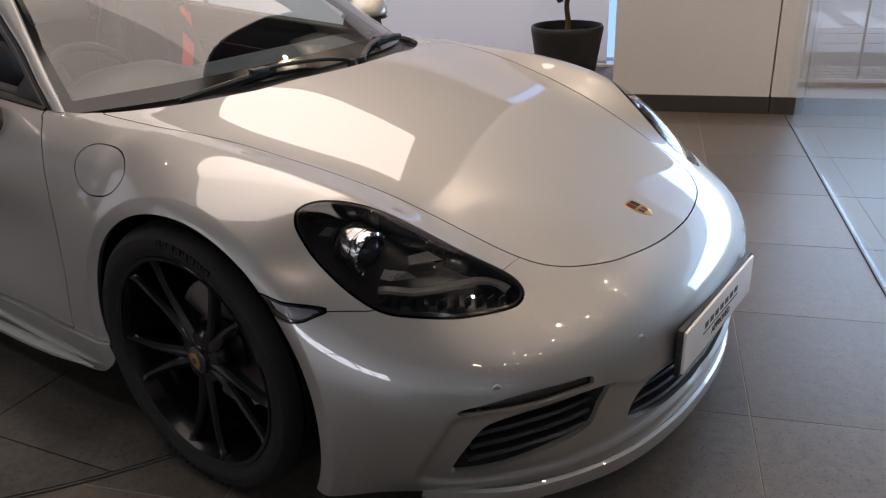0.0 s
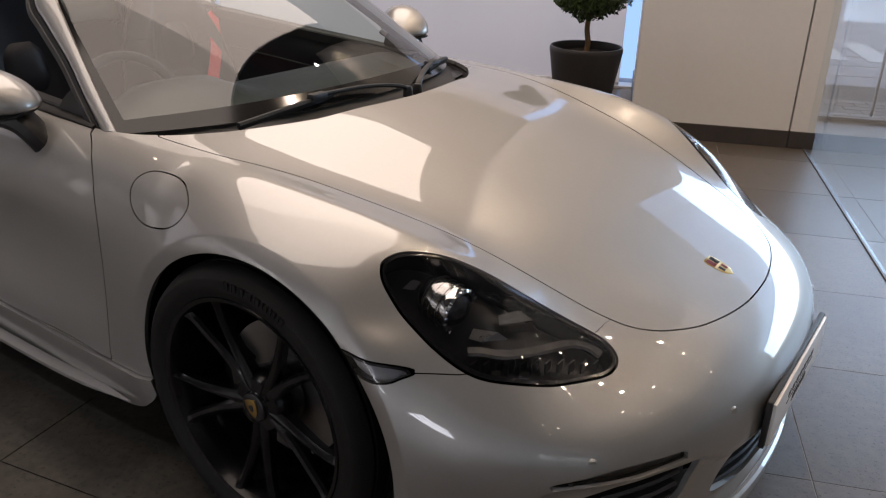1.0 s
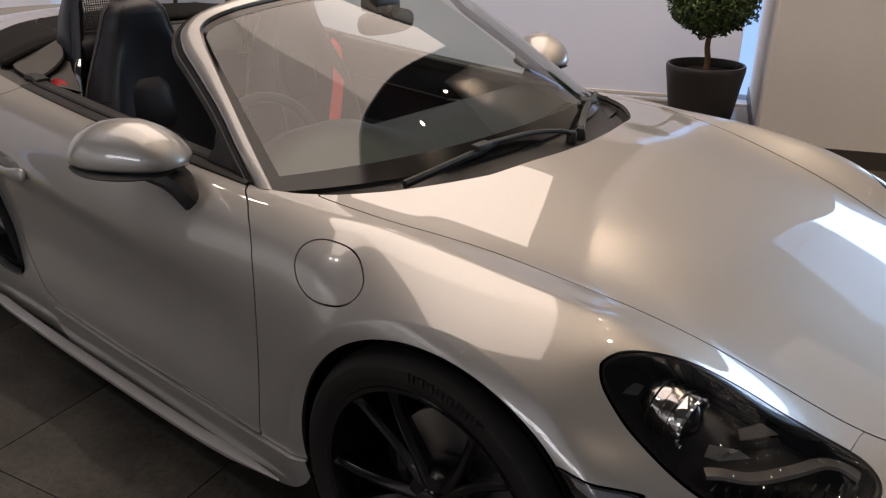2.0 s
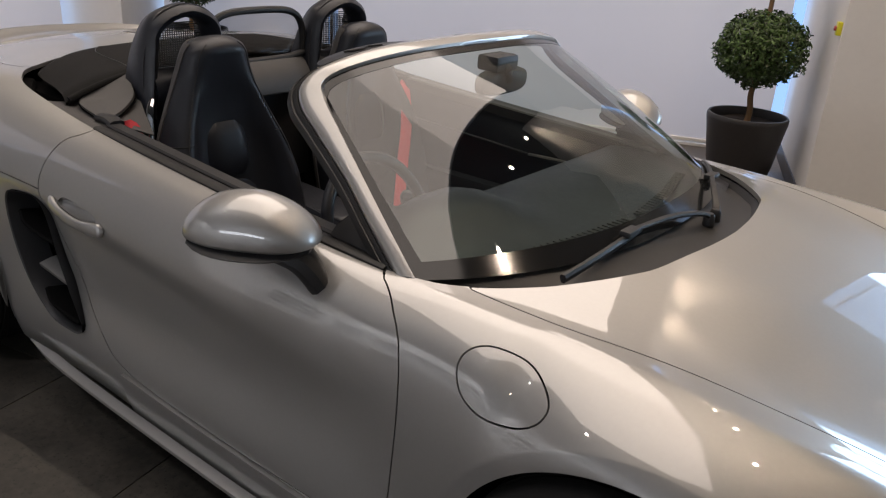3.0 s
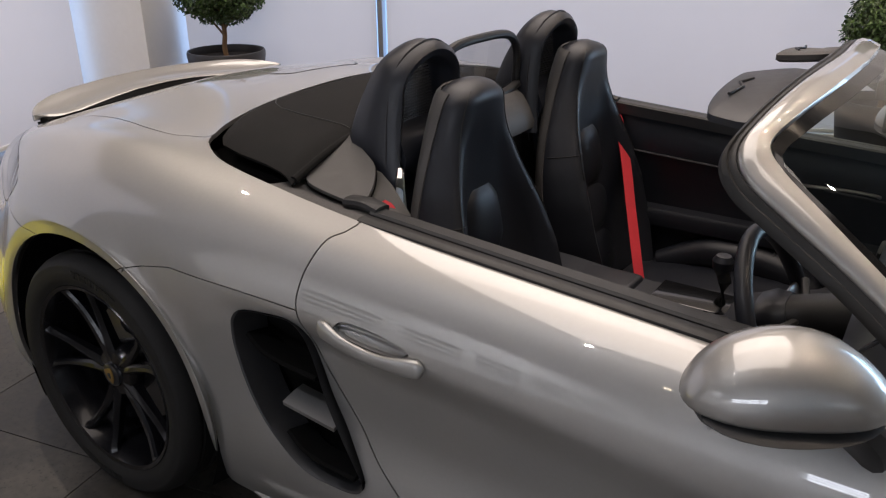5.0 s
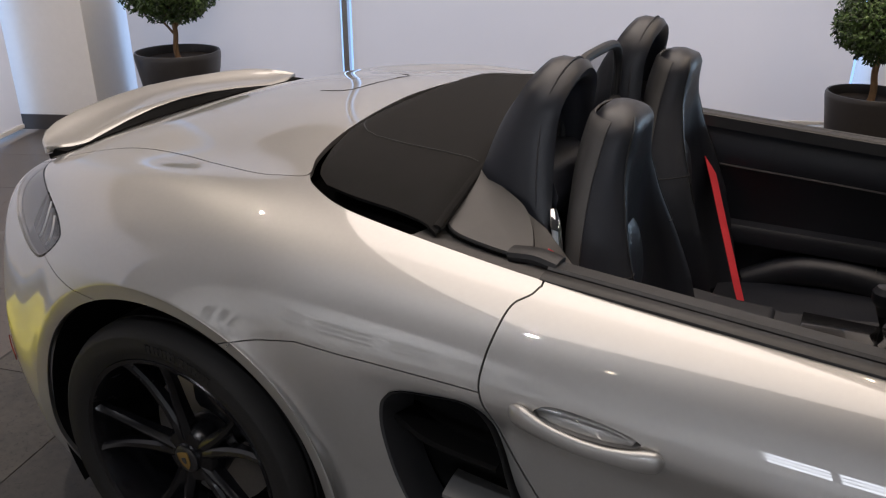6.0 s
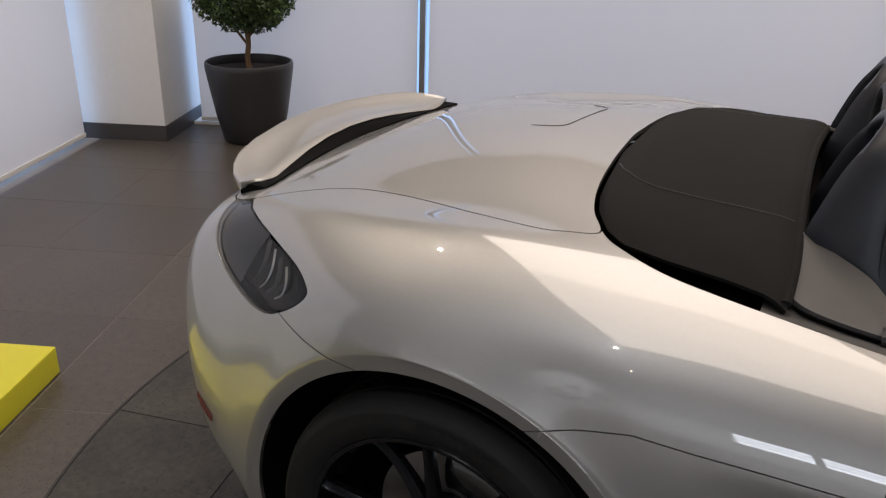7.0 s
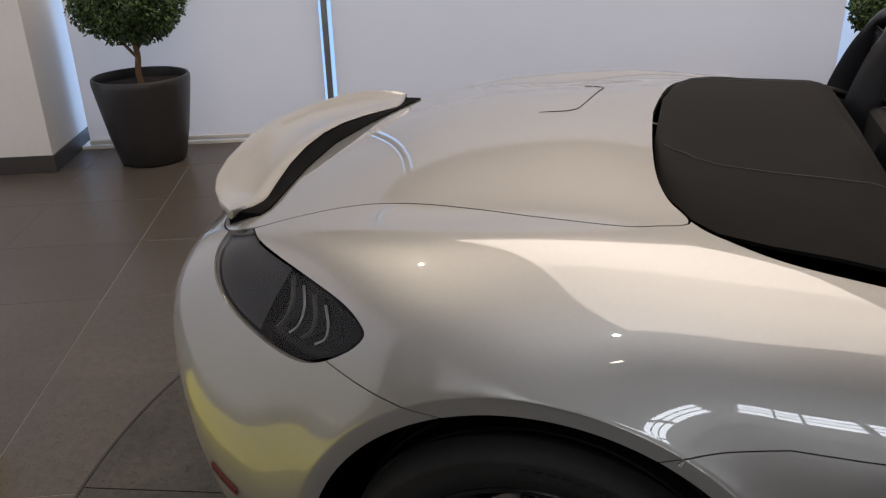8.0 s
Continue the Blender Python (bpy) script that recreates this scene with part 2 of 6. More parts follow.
def take(surf, f, gap=0.0018):
    """The piece inside f and the rest, with a gap between them."""
    def even(g):
        def h(v):
            d = f(v)
            near = np.abs(d) < .03
            q, n = v[near], norms(v[near])
            if len(q):
                e = 2e-4
                grad = np.stack([(f(q + np.eye(3)[k] * e) - f(q - np.eye(3)[k] * e)) / (2 * e) for k in range(3)], 1)
                grad -= n * (grad * n).sum(1)[:, None]
                d[near] = d[near] / np.clip(np.linalg.norm(grad, axis=1), .12, 1.5)
            return d + g
        return h

    def norms(q):
        return lookup[0]

    lookup = [None]

    def run(s, g):
        V, N, _ = s
        d = f(V)
        near = np.abs(d) < .03
        lookup[0] = N[near] / np.linalg.norm(N[near], axis=1)[:, None]
        return split(s, even(g))
    inside, rest = run(surf, gap)
    return inside, run(rest, -gap)[1]


def outline(points, axes, smooth=True, where=None, far=0.4):
    """A function of places that is negative inside a closed line drawn in two axes; the sides of the car count alike."""
    poly = curve(points, 10, True) if smooth else np.array(points, float)
    a, b = poly, np.roll(poly, -1, 0)
    e = b - a
    L = (e ** 2).sum(1)
    lo, hi = poly.min(0) - 0.03, poly.max(0) + 0.03

    def f(V):
        q = np.stack([np.abs(V[:, 1]) if k == 1 else V[:, k] for k in axes], 1)
        out = np.full(len(q), far)
        near = ((q > lo) & (q < hi)).all(1)
        if where is not None:
            near &= where(V)
        p = q[near]
        if len(p):
            t = np.clip(((p[:, None] - a) * e).sum(2) / L, 0, 1)
            dist = np.sqrt((((a + e * t[..., None]) - p[:, None]) ** 2).sum(2)).min(1)
            up = (a[:, 1] > p[:, None, 1]) != (b[:, 1] > p[:, None, 1])
            xs = a[:, 0] + (p[:, None, 1] - a[:, 1]) / np.where(e[:, 1] == 0, 1e-12, e[:, 1]) * e[:, 0]
            inside = (up & (p[:, None, 0] < xs)).sum(1) % 2 == 1
            out[near] = np.where(inside, -dist, dist)
        return out
    return f


def below(line, where=None):
    """Negative under a line given as x, z pairs."""
    xs, zs = zip(*line)

    def f(V):
        d = V[:, 2] - np.interp(V[:, 0], xs, zs)
        return d if where is None else np.where(where(V), d, 0.4)
    return f


def rim_of(T):
    e = np.concatenate([T[:, [0, 1]], T[:, [1, 2]], T[:, [2, 0]]])
    key = np.sort(e, 1)
    _, idx, n = np.unique(key, axis=0, return_index=True, return_counts=True)
    return e[idx[n == 1]]


def panel(name, surf, mat, parent, depth=0.012, label="", lift=0.0):
    """A sheet-metal panel: the surface piece with its edge folded inwards."""
    V, N, T = surf
    N = N / np.linalg.norm(N, axis=1)[:, None]
    V = V + N * lift
    rim = rim_of(T)
    n = len(V)
    verts, norms, faces = [V], [N], [T]
    if depth and len(rim):
        a, b = rim[:, 0], rim[:, 1]
        along = V[b] - V[a]
        out = np.cross(along, (N[a] + N[b]) / 2)
        out /= np.maximum(np.linalg.norm(out, axis=1), 1e-9)[:, None]
        r = len(rim)
        i = n + np.arange(r)
        verts += [V[a], V[b], V[b] - N[b] * depth, V[a] - N[a] * depth]
        norms += [out] * 4
        faces += [np.stack([i, i + 3 * r, i + 2 * r], 1), np.stack([i, i + 2 * r, i + r], 1)]
    return link_mesh(name, np.concatenate(verts), np.concatenate(faces), mat, parent, True, np.concatenate(norms), label)


def side_of(surf, sign):
    lo, hi = split(surf, lambda v: v[:, 1])
    return lo if sign < 0 else hi
# ---- the body surface: sections from nose to tail, each from the centre line out to the wheel arch or sill ----
FRONT_ARCH = (1.262, 0.32, 0.382)
REAR_ARCH = (-1.2375, 0.345, 0.408)


def arch_edge(arch, angle, y):
    """The last two points of a section that ends at a wheel arch."""
    cx, cz, r = arch
    c, s = math.cos(radians(angle)), math.sin(radians(angle))
    lip = 0.022 if cx > 0 else 0.030
    return [(cx + (r + lip) * c, y - 0.007, cz + (r + lip) * s), (cx + (r - 0.012) * c, y, cz + (r - 0.012) * s)]


def across(x, *yz):
    return [(x, y, z) for y, z in yz]


SECTIONS = [
    [(2.145, 0, .15), (2.125, .25, .15), (2.05, .45, .15), (1.93, .60, .15), (1.82, .69, .15), (1.74, .745, .15), (1.69, .79, .15)] + arch_edge(FRONT_ARCH, -28, .82),
    [(2.16, 0, .25), (2.145, .25, .25), (2.085, .46, .25), (1.98, .63, .25), (1.87, .72, .25), (1.78, .77, .255), (1.71, .805, .26)] + arch_edge(FRONT_ARCH, -8, .835),
    [(2.17, 0, .39), (2.152, .25, .395), (2.085, .48, .40), (1.985, .64, .41), (1.88, .735, .41), (1.79, .785, .41), (1.71, .815, .405)] + arch_edge(FRONT_ARCH, 12, .84),
    [(2.143, 0, .48), (2.118, .25, .485), (2.04, .455, .495), (1.93, .62, .50), (1.83, .71, .50), (1.74, .775, .505), (1.67, .81, .51)] + arch_edge(FRONT_ARCH, 32, .842),
    [(2.06, 0, .55), (2.035, .25, .552), (1.95, .43, .555), (1.87, .54, .565), (1.77, .64, .585), (1.68, .72, .60), (1.61, .785, .605)] + arch_edge(FRONT_ARCH, 50, .842),
    [(1.92, 0, .597), (1.90, .24, .602), (1.84, .45, .603), (1.74, .57, .635), (1.65, .66, .655), (1.57, .735, .655), (1.52, .79, .645)] + arch_edge(FRONT_ARCH, 66, .842),
    [(1.68, 0, .676), (1.66, .25, .68), (1.60, .48, .69), (1.53, .62, .722), (1.48, .705, .722), (1.44, .758, .710), (1.425, .80, .703)] + arch_edge(FRONT_ARCH, 80, .842),
    [(1.42, 0, .745), (1.40, .27, .747), (1.36, .525, .742), (1.32, .65, .765), (1.30, .73, .757), (1.285, .782, .744), (1.275, .81, .735)] + arch_edge(FRONT_ARCH, 93, .842),
    [(1.18, 0, .80), (1.17, .28, .80), (1.14, .56, .782), (1.12, .66, .788), (1.10, .735, .772), (1.09, .785, .745), (1.08, .813, .722)] + arch_edge(FRONT_ARCH, 112, .84),
    [(.98, 0, .84), (.96, .30, .835), (.93, .59, .80), (.93, .68, .80), (.92, .74, .783), (.91, .79, .735), (.90, .812, .66)] + arch_edge(FRONT_ARCH, 138, .838),
    [(.78, 0, .86), (.76, .32, .85), (.74, .61, .812), (.74, .685, .81), (.74, .745, .788), (.73, .80, .715), (.75, .808, .55)] + arch_edge(FRONT_ARCH, 170, .828),
    [(.6, 0, .86), (.6, .33, .85), (.6, .61, .825), (.6, .69, .818), (.6, .755, .79), (.6, .81, .70), (.62, .803, .52), (.72, .82, .30), (.84, .80, .165)],
    across(.35, (0, .86), (.33, .85), (.61, .83), (.695, .832), (.765, .80), (.82, .68), (.808, .50), (.83, .30), (.80, .165)),
    across(.0, (0, .87), (.33, .86), (.61, .85), (.695, .852), (.77, .815), (.828, .685), (.812, .50), (.832, .30), (.80, .165)),
    across(-.3, (0, .9), (.33, .89), (.61, .87), (.69, .872), (.775, .83), (.833, .70), (.82, .50), (.835, .30), (.80, .165)),
    across(-.55, (0, .93), (.33, .92), (.60, .90), (.685, .895), (.78, .85), (.84, .73), (.835, .52), (.838, .30), (.80, .165)),
    [(-.75, 0, .96), (-.75, .33, .95), (-.75, .58, .94), (-.75, .69, .92), (-.76, .79, .868), (-.78, .858, .74), (-.80, .85, .52), (-.82, .845, .30), (-.865, .81, .165)],
    [(-.92, 0, .99), (-.92, .3, .98), (-.92, .58, .955), (-.92, .69, .94), (-.92, .795, .885), (-.90, .862, .775), (-.86, .865, .58)] + arch_edge(REAR_ARCH, 0, .875),
    [(-1.13, 0, .995), (-1.1, .3, .985), (-1.06, .57, .96), (-1.06, .69, .948), (-1.05, .795, .895), (-1.02, .855, .81), (-.97, .878, .70)] + arch_edge(REAR_ARCH, 32, .885),
    [(-1.28, 0, 1.0), (-1.27, .28, .99), (-1.24, .56, .95), (-1.22, .69, .94), (-1.20, .79, .90), (-1.17, .85, .84), (-1.13, .885, .775)] + arch_edge(REAR_ARCH, 62, .893),
    [(-1.46, 0, .985), (-1.45, .28, .975), (-1.42, .56, .932), (-1.40, .68, .922), (-1.37, .78, .895), (-1.34, .845, .85), (-1.30, .885, .79)] + arch_edge(REAR_ARCH, 90, .895),
    [(-1.66, 0, .957), (-1.65, .28, .948), (-1.62, .56, .922), (-1.58, .68, .905), (-1.54, .78, .87), (-1.50, .84, .82), (-1.47, .87, .77)] + arch_edge(REAR_ARCH, 116, .89),
    [(-1.87, 0, .893), (-1.86, .28, .890), (-1.82, .54, .886), (-1.76, .66, .872), (-1.69, .75, .82), (-1.64, .805, .75), (-1.60, .845, .68)] + arch_edge(REAR_ARCH, 141, .88),
    [(-2.06, 0, .825), (-2.045, .27, .822), (-1.99, .525, .822), (-1.93, .645, .79), (-1.83, .73, .71), (-1.76, .795, .62), (-1.70, .835, .53)] + arch_edge(REAR_ARCH, 165, .87),
    [(-2.17, 0, .72), (-2.155, .26, .71), (-2.105, .485, .69), (-2.035, .625, .64), (-1.935, .725, .56), (-1.83, .795, .48), (-1.74, .84, .40)] + arch_edge(REAR_ARCH, 185, .865),
    [(-2.195, 0, .50), (-2.18, .25, .49), (-2.125, .465, .48), (-2.04, .60, .45), (-1.95, .705, .40), (-1.855, .772, .35), (-1.755, .808, .30)] + arch_edge(REAR_ARCH, 200, .835),
    [(-2.14, 0, .22), (-2.12, .24, .22), (-2.07, .44, .22), (-2.0, .58, .21), (-1.90, .665, .205), (-1.81, .73, .21), (-1.72, .765, .215)] + arch_edge(REAR_ARCH, 214, .80),
]


def spline_weights(count, steps):
    """Rows of cubic B-spline weights over count control points padded by one at each end."""
    out = []
    for i in range(count - 1):
        for k in range(steps if i < count - 2 else steps + 1):
            t = k / steps
            w = np.zeros(count + 2)
            w[i:i + 4] = ((1 - t) ** 3 / 6, (3 * t ** 3 - 6 * t * t + 4) / 6, (-3 * t ** 3 + 3 * t * t + 3 * t + 1) / 6, t ** 3 / 6)
            out.append(w)
    return np.array(out)


def padded(p):
    """Control net with one more row at each end; the centre line is mirrored."""
    p = np.concatenate([2 * p[:1] - p[1:2], p, 2 * p[-1:] - p[-2:-1]], 0)
    first = p[:, 1:2] * (1, -1, 1)
    return np.concatenate([first, p, 2 * p[:, -1:] - p[:, -2:-1]], 1)


def crown(x, y):
    """Height that the lids and fenders rise above the sections: the front lid towards the windscreen, the fender crests, the rear haunches and the headlamps."""
    a = np.abs(y)
    lid = np.interp(x, [.55, .65, .75, .9, 1.06, 1.2, 1.4, 1.6, 1.8], [0, .006, .022, .030, .030, .026, .018, .008, 0]) * np.interp(a, [0, .2, .36, .5, .56, .6, .66, .72, .76], [1, .92, .68, .5, .38, .25, .13, .04, 0])
    crest = np.interp(x, [.6, .75, .9, 1.1, 1.2, 1.33, 1.45, 1.55, 1.6, 1.65, 1.7, 1.75, 1.8, 1.85, 1.92], [0, .008, .011, .014, .018, .024, .028, .034, .038, .042, .044, .040, .030, .015, 0])
    mid = np.interp(x, [1.3, 1.6], [.66, .635])
    haunch = np.interp(x, [-1.86, -1.7, -1.6, -1.45, -1.3, -1.2, -1.1, -1.0], [0, .010, .017, .023, .022, .015, .006, 0]) * np.exp(-.5 * ((a - .69) / np.where(a < .69, .075, .060)) ** 2)
    return lid + haunch + crest * np.exp(-.5 * ((a - mid) / np.where(a < mid, .082, .066)) ** 2)


def scoop(p):
    """Depth of the hollow under the crease of the door, which deepens towards the air intake."""
    x, z = p[..., 0], p[..., 2]
    line = np.interp(x, [-.75, -.45, -.22, .1, .4, .7], [.735, .712, .694, .668, .640, .612])
    deep = np.interp(x, [-.80, -.66, -.45, -.1, .3, .62, .78], [0, .010, .020, .018, .012, .004, 0])
    under = (np.sqrt((line - z) ** 2 + .007 ** 2) + line - z) / 2
    t = np.clip(under / np.interp(x, [-.5, .6], [.060, .10]), 0, 1)
    back = np.clip((z - .30) / .20, 0, 1)
    return deep * (.6 * (1 - (1 - t) ** 2) + .4 * t * t * (3 - 2 * t)) * back * back * (3 - 2 * back)


HOLLOW = outline([(.712, .386), (.737, .331), (.745, .26), (.738, .208), (.712, .184), (.65, .176), (.578, .182), (.449, .190), (.33, .194), (.1, .190), (-.1, .190), (-.1, .345), (.1, .345), (.33, .346), (.41, .372), (.477, .386), (.607, .390)], (1, 2), where=lambda v: v[:, 0] > 1.6)


def body_surface(along=10, over=8):
    net = np.array(SECTIONS, float)
    goal = net.copy()
    wa, wb = spline_weights(net.shape[0], 1), spline_weights(net.shape[1], 1)
    for _ in range(3):
        net = net + 0.75 * (goal - np.einsum("ia,jb,abk->ijk", wa, wb, padded(net)))
        net[:, 0, 1] = 0
    g = np.einsum("ia,jb,abk->ijk", spline_weights(net.shape[0], along), spline_weights(net.shape[1], over), padded(net))
    lift, dent = crown(g[..., 0], g[..., 1]), scoop(g)
    blur = lambda q: sum(np.roll(q, k, 0) for k in (-3, -2, -1, 0, 1, 2, 3)) / 7
    lift[4:-4] = blur(blur(lift))[4:-4]
    g[..., 2] += np.where(g[..., 2] > .42, lift, 0)
    g[..., 1] -= dent
    # the fender's shoulder: one swelling curve from the crest out to the wheel arch
    x, y = g[..., 0], g[..., 1]
    ridge = g[np.argsort(g[:, 3 * over, 0]), 3 * over]
    top = np.interp(x, ridge[:, 0], ridge[:, 2])
    crest_y = np.interp(x, [1.3, 1.6], [.655, .635])
    foot = FRONT_ARCH[1] + np.sqrt(np.maximum(1e-4, (FRONT_ARCH[2] - .012) ** 2 - (x - FRONT_ARCH[0]) ** 2))
    rim_y = np.interp(x, [.88, .95, 1.1, 1.27], [.828, .836, .840, .8425])
    t = np.clip((y - crest_y) / (rim_y - crest_y), 0, 1)
    p, q = np.interp(x, [1.0, 1.27, 1.53], [1.9, 1.55, 1.45]), np.interp(x, [1.0, 1.27, 1.53], [1.7, 1.42, 1.35])
    share = np.clip(np.minimum((x - .93) / .10, (1.60 - x) / .12), 0, 1) * ((y > crest_y) & (g[..., 2] > foot - .02))
    share = share * share * (3 - 2 * share)
    g[..., 2] += share * (foot + (top - foot) * (1 - t ** p) ** (1 / q) - g[..., 2])
    for cx, cz, r in (FRONT_ARCH, REAR_ARCH):
        d = np.hypot(g[..., 0] - cx, g[..., 2] - cz) - r
        g[..., 1] -= np.where(g[..., 1] > .60, .011 * np.clip((.034 - d) / .034, 0, 1.3) * (d > -.03), 0)
    y, z = g[..., 1], g[..., 2]
    ins = np.clip(-HOLLOW(np.stack([g[..., 0].ravel(), y.ravel(), z.ravel()], 1)).reshape(y.shape) / .018, 0, 1)
    ins = ins * ins * (3 - 2 * ins)
    g[..., 0] -= .013 * ins
    g[..., 1] -= .009 * ins * (y > .05)
    return g
# ---- the sports car: painted panels ----
car = tagged(empty("sports_car"), "silver open two-seat sports car with black leather cabin", "car")

_g = body_surface(12, 16)
_du, _dv = np.gradient(_g, axis=0), np.gradient(_g, axis=1)
_dv[:, 0] = (0, 1, 0)
_du[:, 0, 1] = 0
_n = np.cross(_du, _dv)
_n /= np.linalg.norm(_n, axis=2)[..., None]
if _n[60, 5, 2] < 0:
    _n = -_n
_flip = np.array((1, -1, 1))
_g = np.concatenate([(_g * _flip)[:, :0:-1], _g], 1)
_n = np.concatenate([(_n * _flip)[:, :0:-1], _n], 1)
_r, _c = _g.shape[:2]
_i = (np.arange(_r - 1)[:, None] * _c + np.arange(_c - 1)).ravel()
_tri = np.concatenate([np.stack([_i, _i + 1, _i + _c + 1], 1), np.stack([_i, _i + _c + 1, _i + _c], 1)])
_p = _g.reshape(-1, 3)[_tri[:500]]
if (np.cross(_p[:, 1] - _p[:, 0], _p[:, 2] - _p[:, 0]) * _n.reshape(-1, 3)[_tri[:500, 0]]).sum() < 0:
    _tri = _tri[:, ::-1]
shell = (_g.reshape(-1, 3), _n.reshape(-1, 3), _tri)


def arch_hole(arch):
    cx, cz, r = arch
    return lambda v: np.hypot(v[:, 0] - cx, v[:, 2] - cz) - r


OPENING = [(1.067, -.1), (1.066, .0), (1.058, .12), (1.042, .22), (1.02, .316), (1.0, .362), (.96, .43), (.90, .514), (.85, .567), (.80, .61), (.75, .643), (.70, .665), (.60, .685), (.40, .697), (.15, .695),
           (-.1, .688), (-.35, .686), (-.60, .684), (-.80, .68), (-.91, .666), (-.985, .63), (-1.035, .585), (-1.082, .49), (-1.108, .38), (-1.124, .22), (-1.135, .0), (-1.136, -.1)]
HOOD = [(1.067, -.1), (1.066, .0), (1.058, .12), (1.042, .22), (1.02, .316), (1.0, .362), (.96, .43), (.90, .514), (.85, .567), (.80, .61), (.772, .632), (.80, .636), (.90, .634), (1.0, .626), (1.10, .605), (1.20, .581),
        (1.30, .558), (1.40, .534), (1.50, .509), (1.60, .485), (1.70, .463), (1.80, .439), (1.85, .424), (1.90, .402), (1.94, .370), (1.975, .325), (2.01, .26), (2.036, .17), (2.05, .08), (2.053, 0), (2.053, -.1)]
DECK = [(-1.136, -.1), (-1.135, 0), (-1.124, .22), (-1.108, .38), (-1.082, .49), (-1.044, .578), (-1.10, .604), (-1.142, .614), (-1.212, .605), (-1.30, .58), (-1.37, .556), (-1.43, .541),
        (-1.50, .53), (-1.59, .527), (-1.67, .537), (-1.77, .562), (-1.85, .575), (-1.93, .54), (-1.99, .43), (-2.02, .25), (-2.03, 0), (-2.03, -.1)]
HEADLAMP = [(1.526, .714), (1.524, .702), (1.536, .679), (1.56, .655), (1.612, .613), (1.66, .582), (1.711, .555), (1.761, .531), (1.811, .505), (1.868, .479), (1.901, .475), (1.922, .489), (1.923, .522),
            (1.897, .571), (1.861, .627), (1.824, .667), (1.785, .698), (1.748, .719), (1.706, .732), (1.657, .739), (1.607, .738), (1.56, .732), (1.538, .726)]
TAILLAMP = [(-1.913, .861), (-1.845, .875), (-1.702, .870), (-1.581, .855), (-1.528, .834), (-1.525, .816), (-1.565, .783), (-1.626, .750), (-1.679, .741), (-1.752, .748), (-1.839, .77), (-1.894, .807)]
DOOR = [(.56, .95), (.59, .835), (.613, .8165), (.632, .811), (.650, .805), (.668, .797), (.69, .783), (.713, .765), (.735, .735), (.748, .68), (.75, .60), (.743, .469), (.737, .30), (.725, .275), (.54, .287), (.3, .287), (.05, .292), (-.12, .302), (-.231, .329), (-.295, .372),
        (-.359, .432), (-.403, .502), (-.456, .584), (-.507, .681), (-.532, .739), (-.531, .787), (-.522, .836), (-.511, .867), (-.482, .886), (-.47, .95)]
INTAKE = [(-.719, .650), (-.710, .680), (-.682, .700), (-.61, .709), (-.555, .710), (-.518, .688), (-.492, .636), (-.465, .544), (-.425, .457), (-.388, .388), (-.382, .362), (-.402, .341), (-.453, .333), (-.545, .345), (-.63, .414), (-.682, .497), (-.714, .594)]
MARKER = [(1.522, .596), (1.58, .590), (1.655, .576), (1.637, .562), (1.617, .555), (1.575, .556), (1.54, .568)]
GRILLE = [(.690, .225), (.691, .277), (.672, .341), (.640, .361), (.57, .374), (.491, .380), (.425, .375), (.45, .328), (.473, .279), (.568, .25), (.634, .227), (.673, .219)]
DRL = [(.713, .39), (.703, .401), (.621, .417), (.535, .417), (.489, .413), (.483, .399), (.538, .396), (.624, .39), (.694, .386)]
MOUTH = [(.357, .258), (.345, .296), (.297, .324), (.231, .335), (.1, .338), (0, .338), (-.1, .338), (-.1, .2), (0, .2), (.1, .203), (.23, .212), (.342, .236)]
RECESS = [(-.436, .728), (-.415, .741), (-.37, .741), (-.31, .733), (-.262, .720), (-.275, .708), (-.33, .702), (-.39, .706), (-.425, .715)]
FLAP = [(1.046, .757), (1.057, .738), (1.042, .714), (1.002, .695), (.945, .689), (.899, .702), (.874, .730), (.866, .758), (.878, .778), (.908, .788), (.952, .788), (1.003, .778)]
front = lambda v: v[:, 0] > 1.6
rear = lambda v: v[:, 0] < -1.2

_, shell = split(shell, arch_hole(FRONT_ARCH))
_, shell = split(shell, arch_hole(REAR_ARCH))
hood, shell = take(shell, outline(HOOD, (0, 1)))
deck, shell = take(shell, outline(DECK, (0, 1), where=lambda v: v[:, 2] > .80))
_, shell = split(shell, outline(OPENING, (0, 1), where=lambda v: v[:, 2] > .6))
lamp_skin, shell = take(shell, outline(HEADLAMP, (0, 1), where=lambda v: v[:, 2] > .5), .0025)
tail_skin, shell = take(shell, outline(TAILLAMP, (0, 2), where=rear), .0025)
door_skin, shell = take(shell, outline(DOOR, (0, 2)))
flap_skin, shell = take(shell, outline(FLAP, (0, 2), where=lambda v: v[:, 1] < 0))
intake_skin, shell = split(shell, outline(INTAKE, (0, 2)))
marker_skin, shell = take(shell, outline(MARKER, (0, 2), where=lambda v: v[:, 0] > 1.4))
grille_skin, shell = split(shell, outline(GRILLE, (1, 2), where=front))
drl_skin, shell = take(shell, outline(DRL, (1, 2), where=front), .001)
mouth_skin, shell = split(shell, outline(MOUTH, (1, 2), where=front))
front_bumper, shell = take(shell, below([(1.2, .574), (1.655, .572), (1.72, .571), (1.862, .585), (1.872, .60), (1.90, .75), (2.3, .9)], where=lambda v: v[:, 0] > 1.3), .0012)
rear_bumper, shell = take(shell, below([(-2.3, .98), (-1.95, .93), (-1.9, .862), (-1.7, .80), (-1.6, .765), (-1.445, .738), (-1.387, .727), (-1.25, .71)], where=lambda v: v[:, 0] < -1.3), .0012)
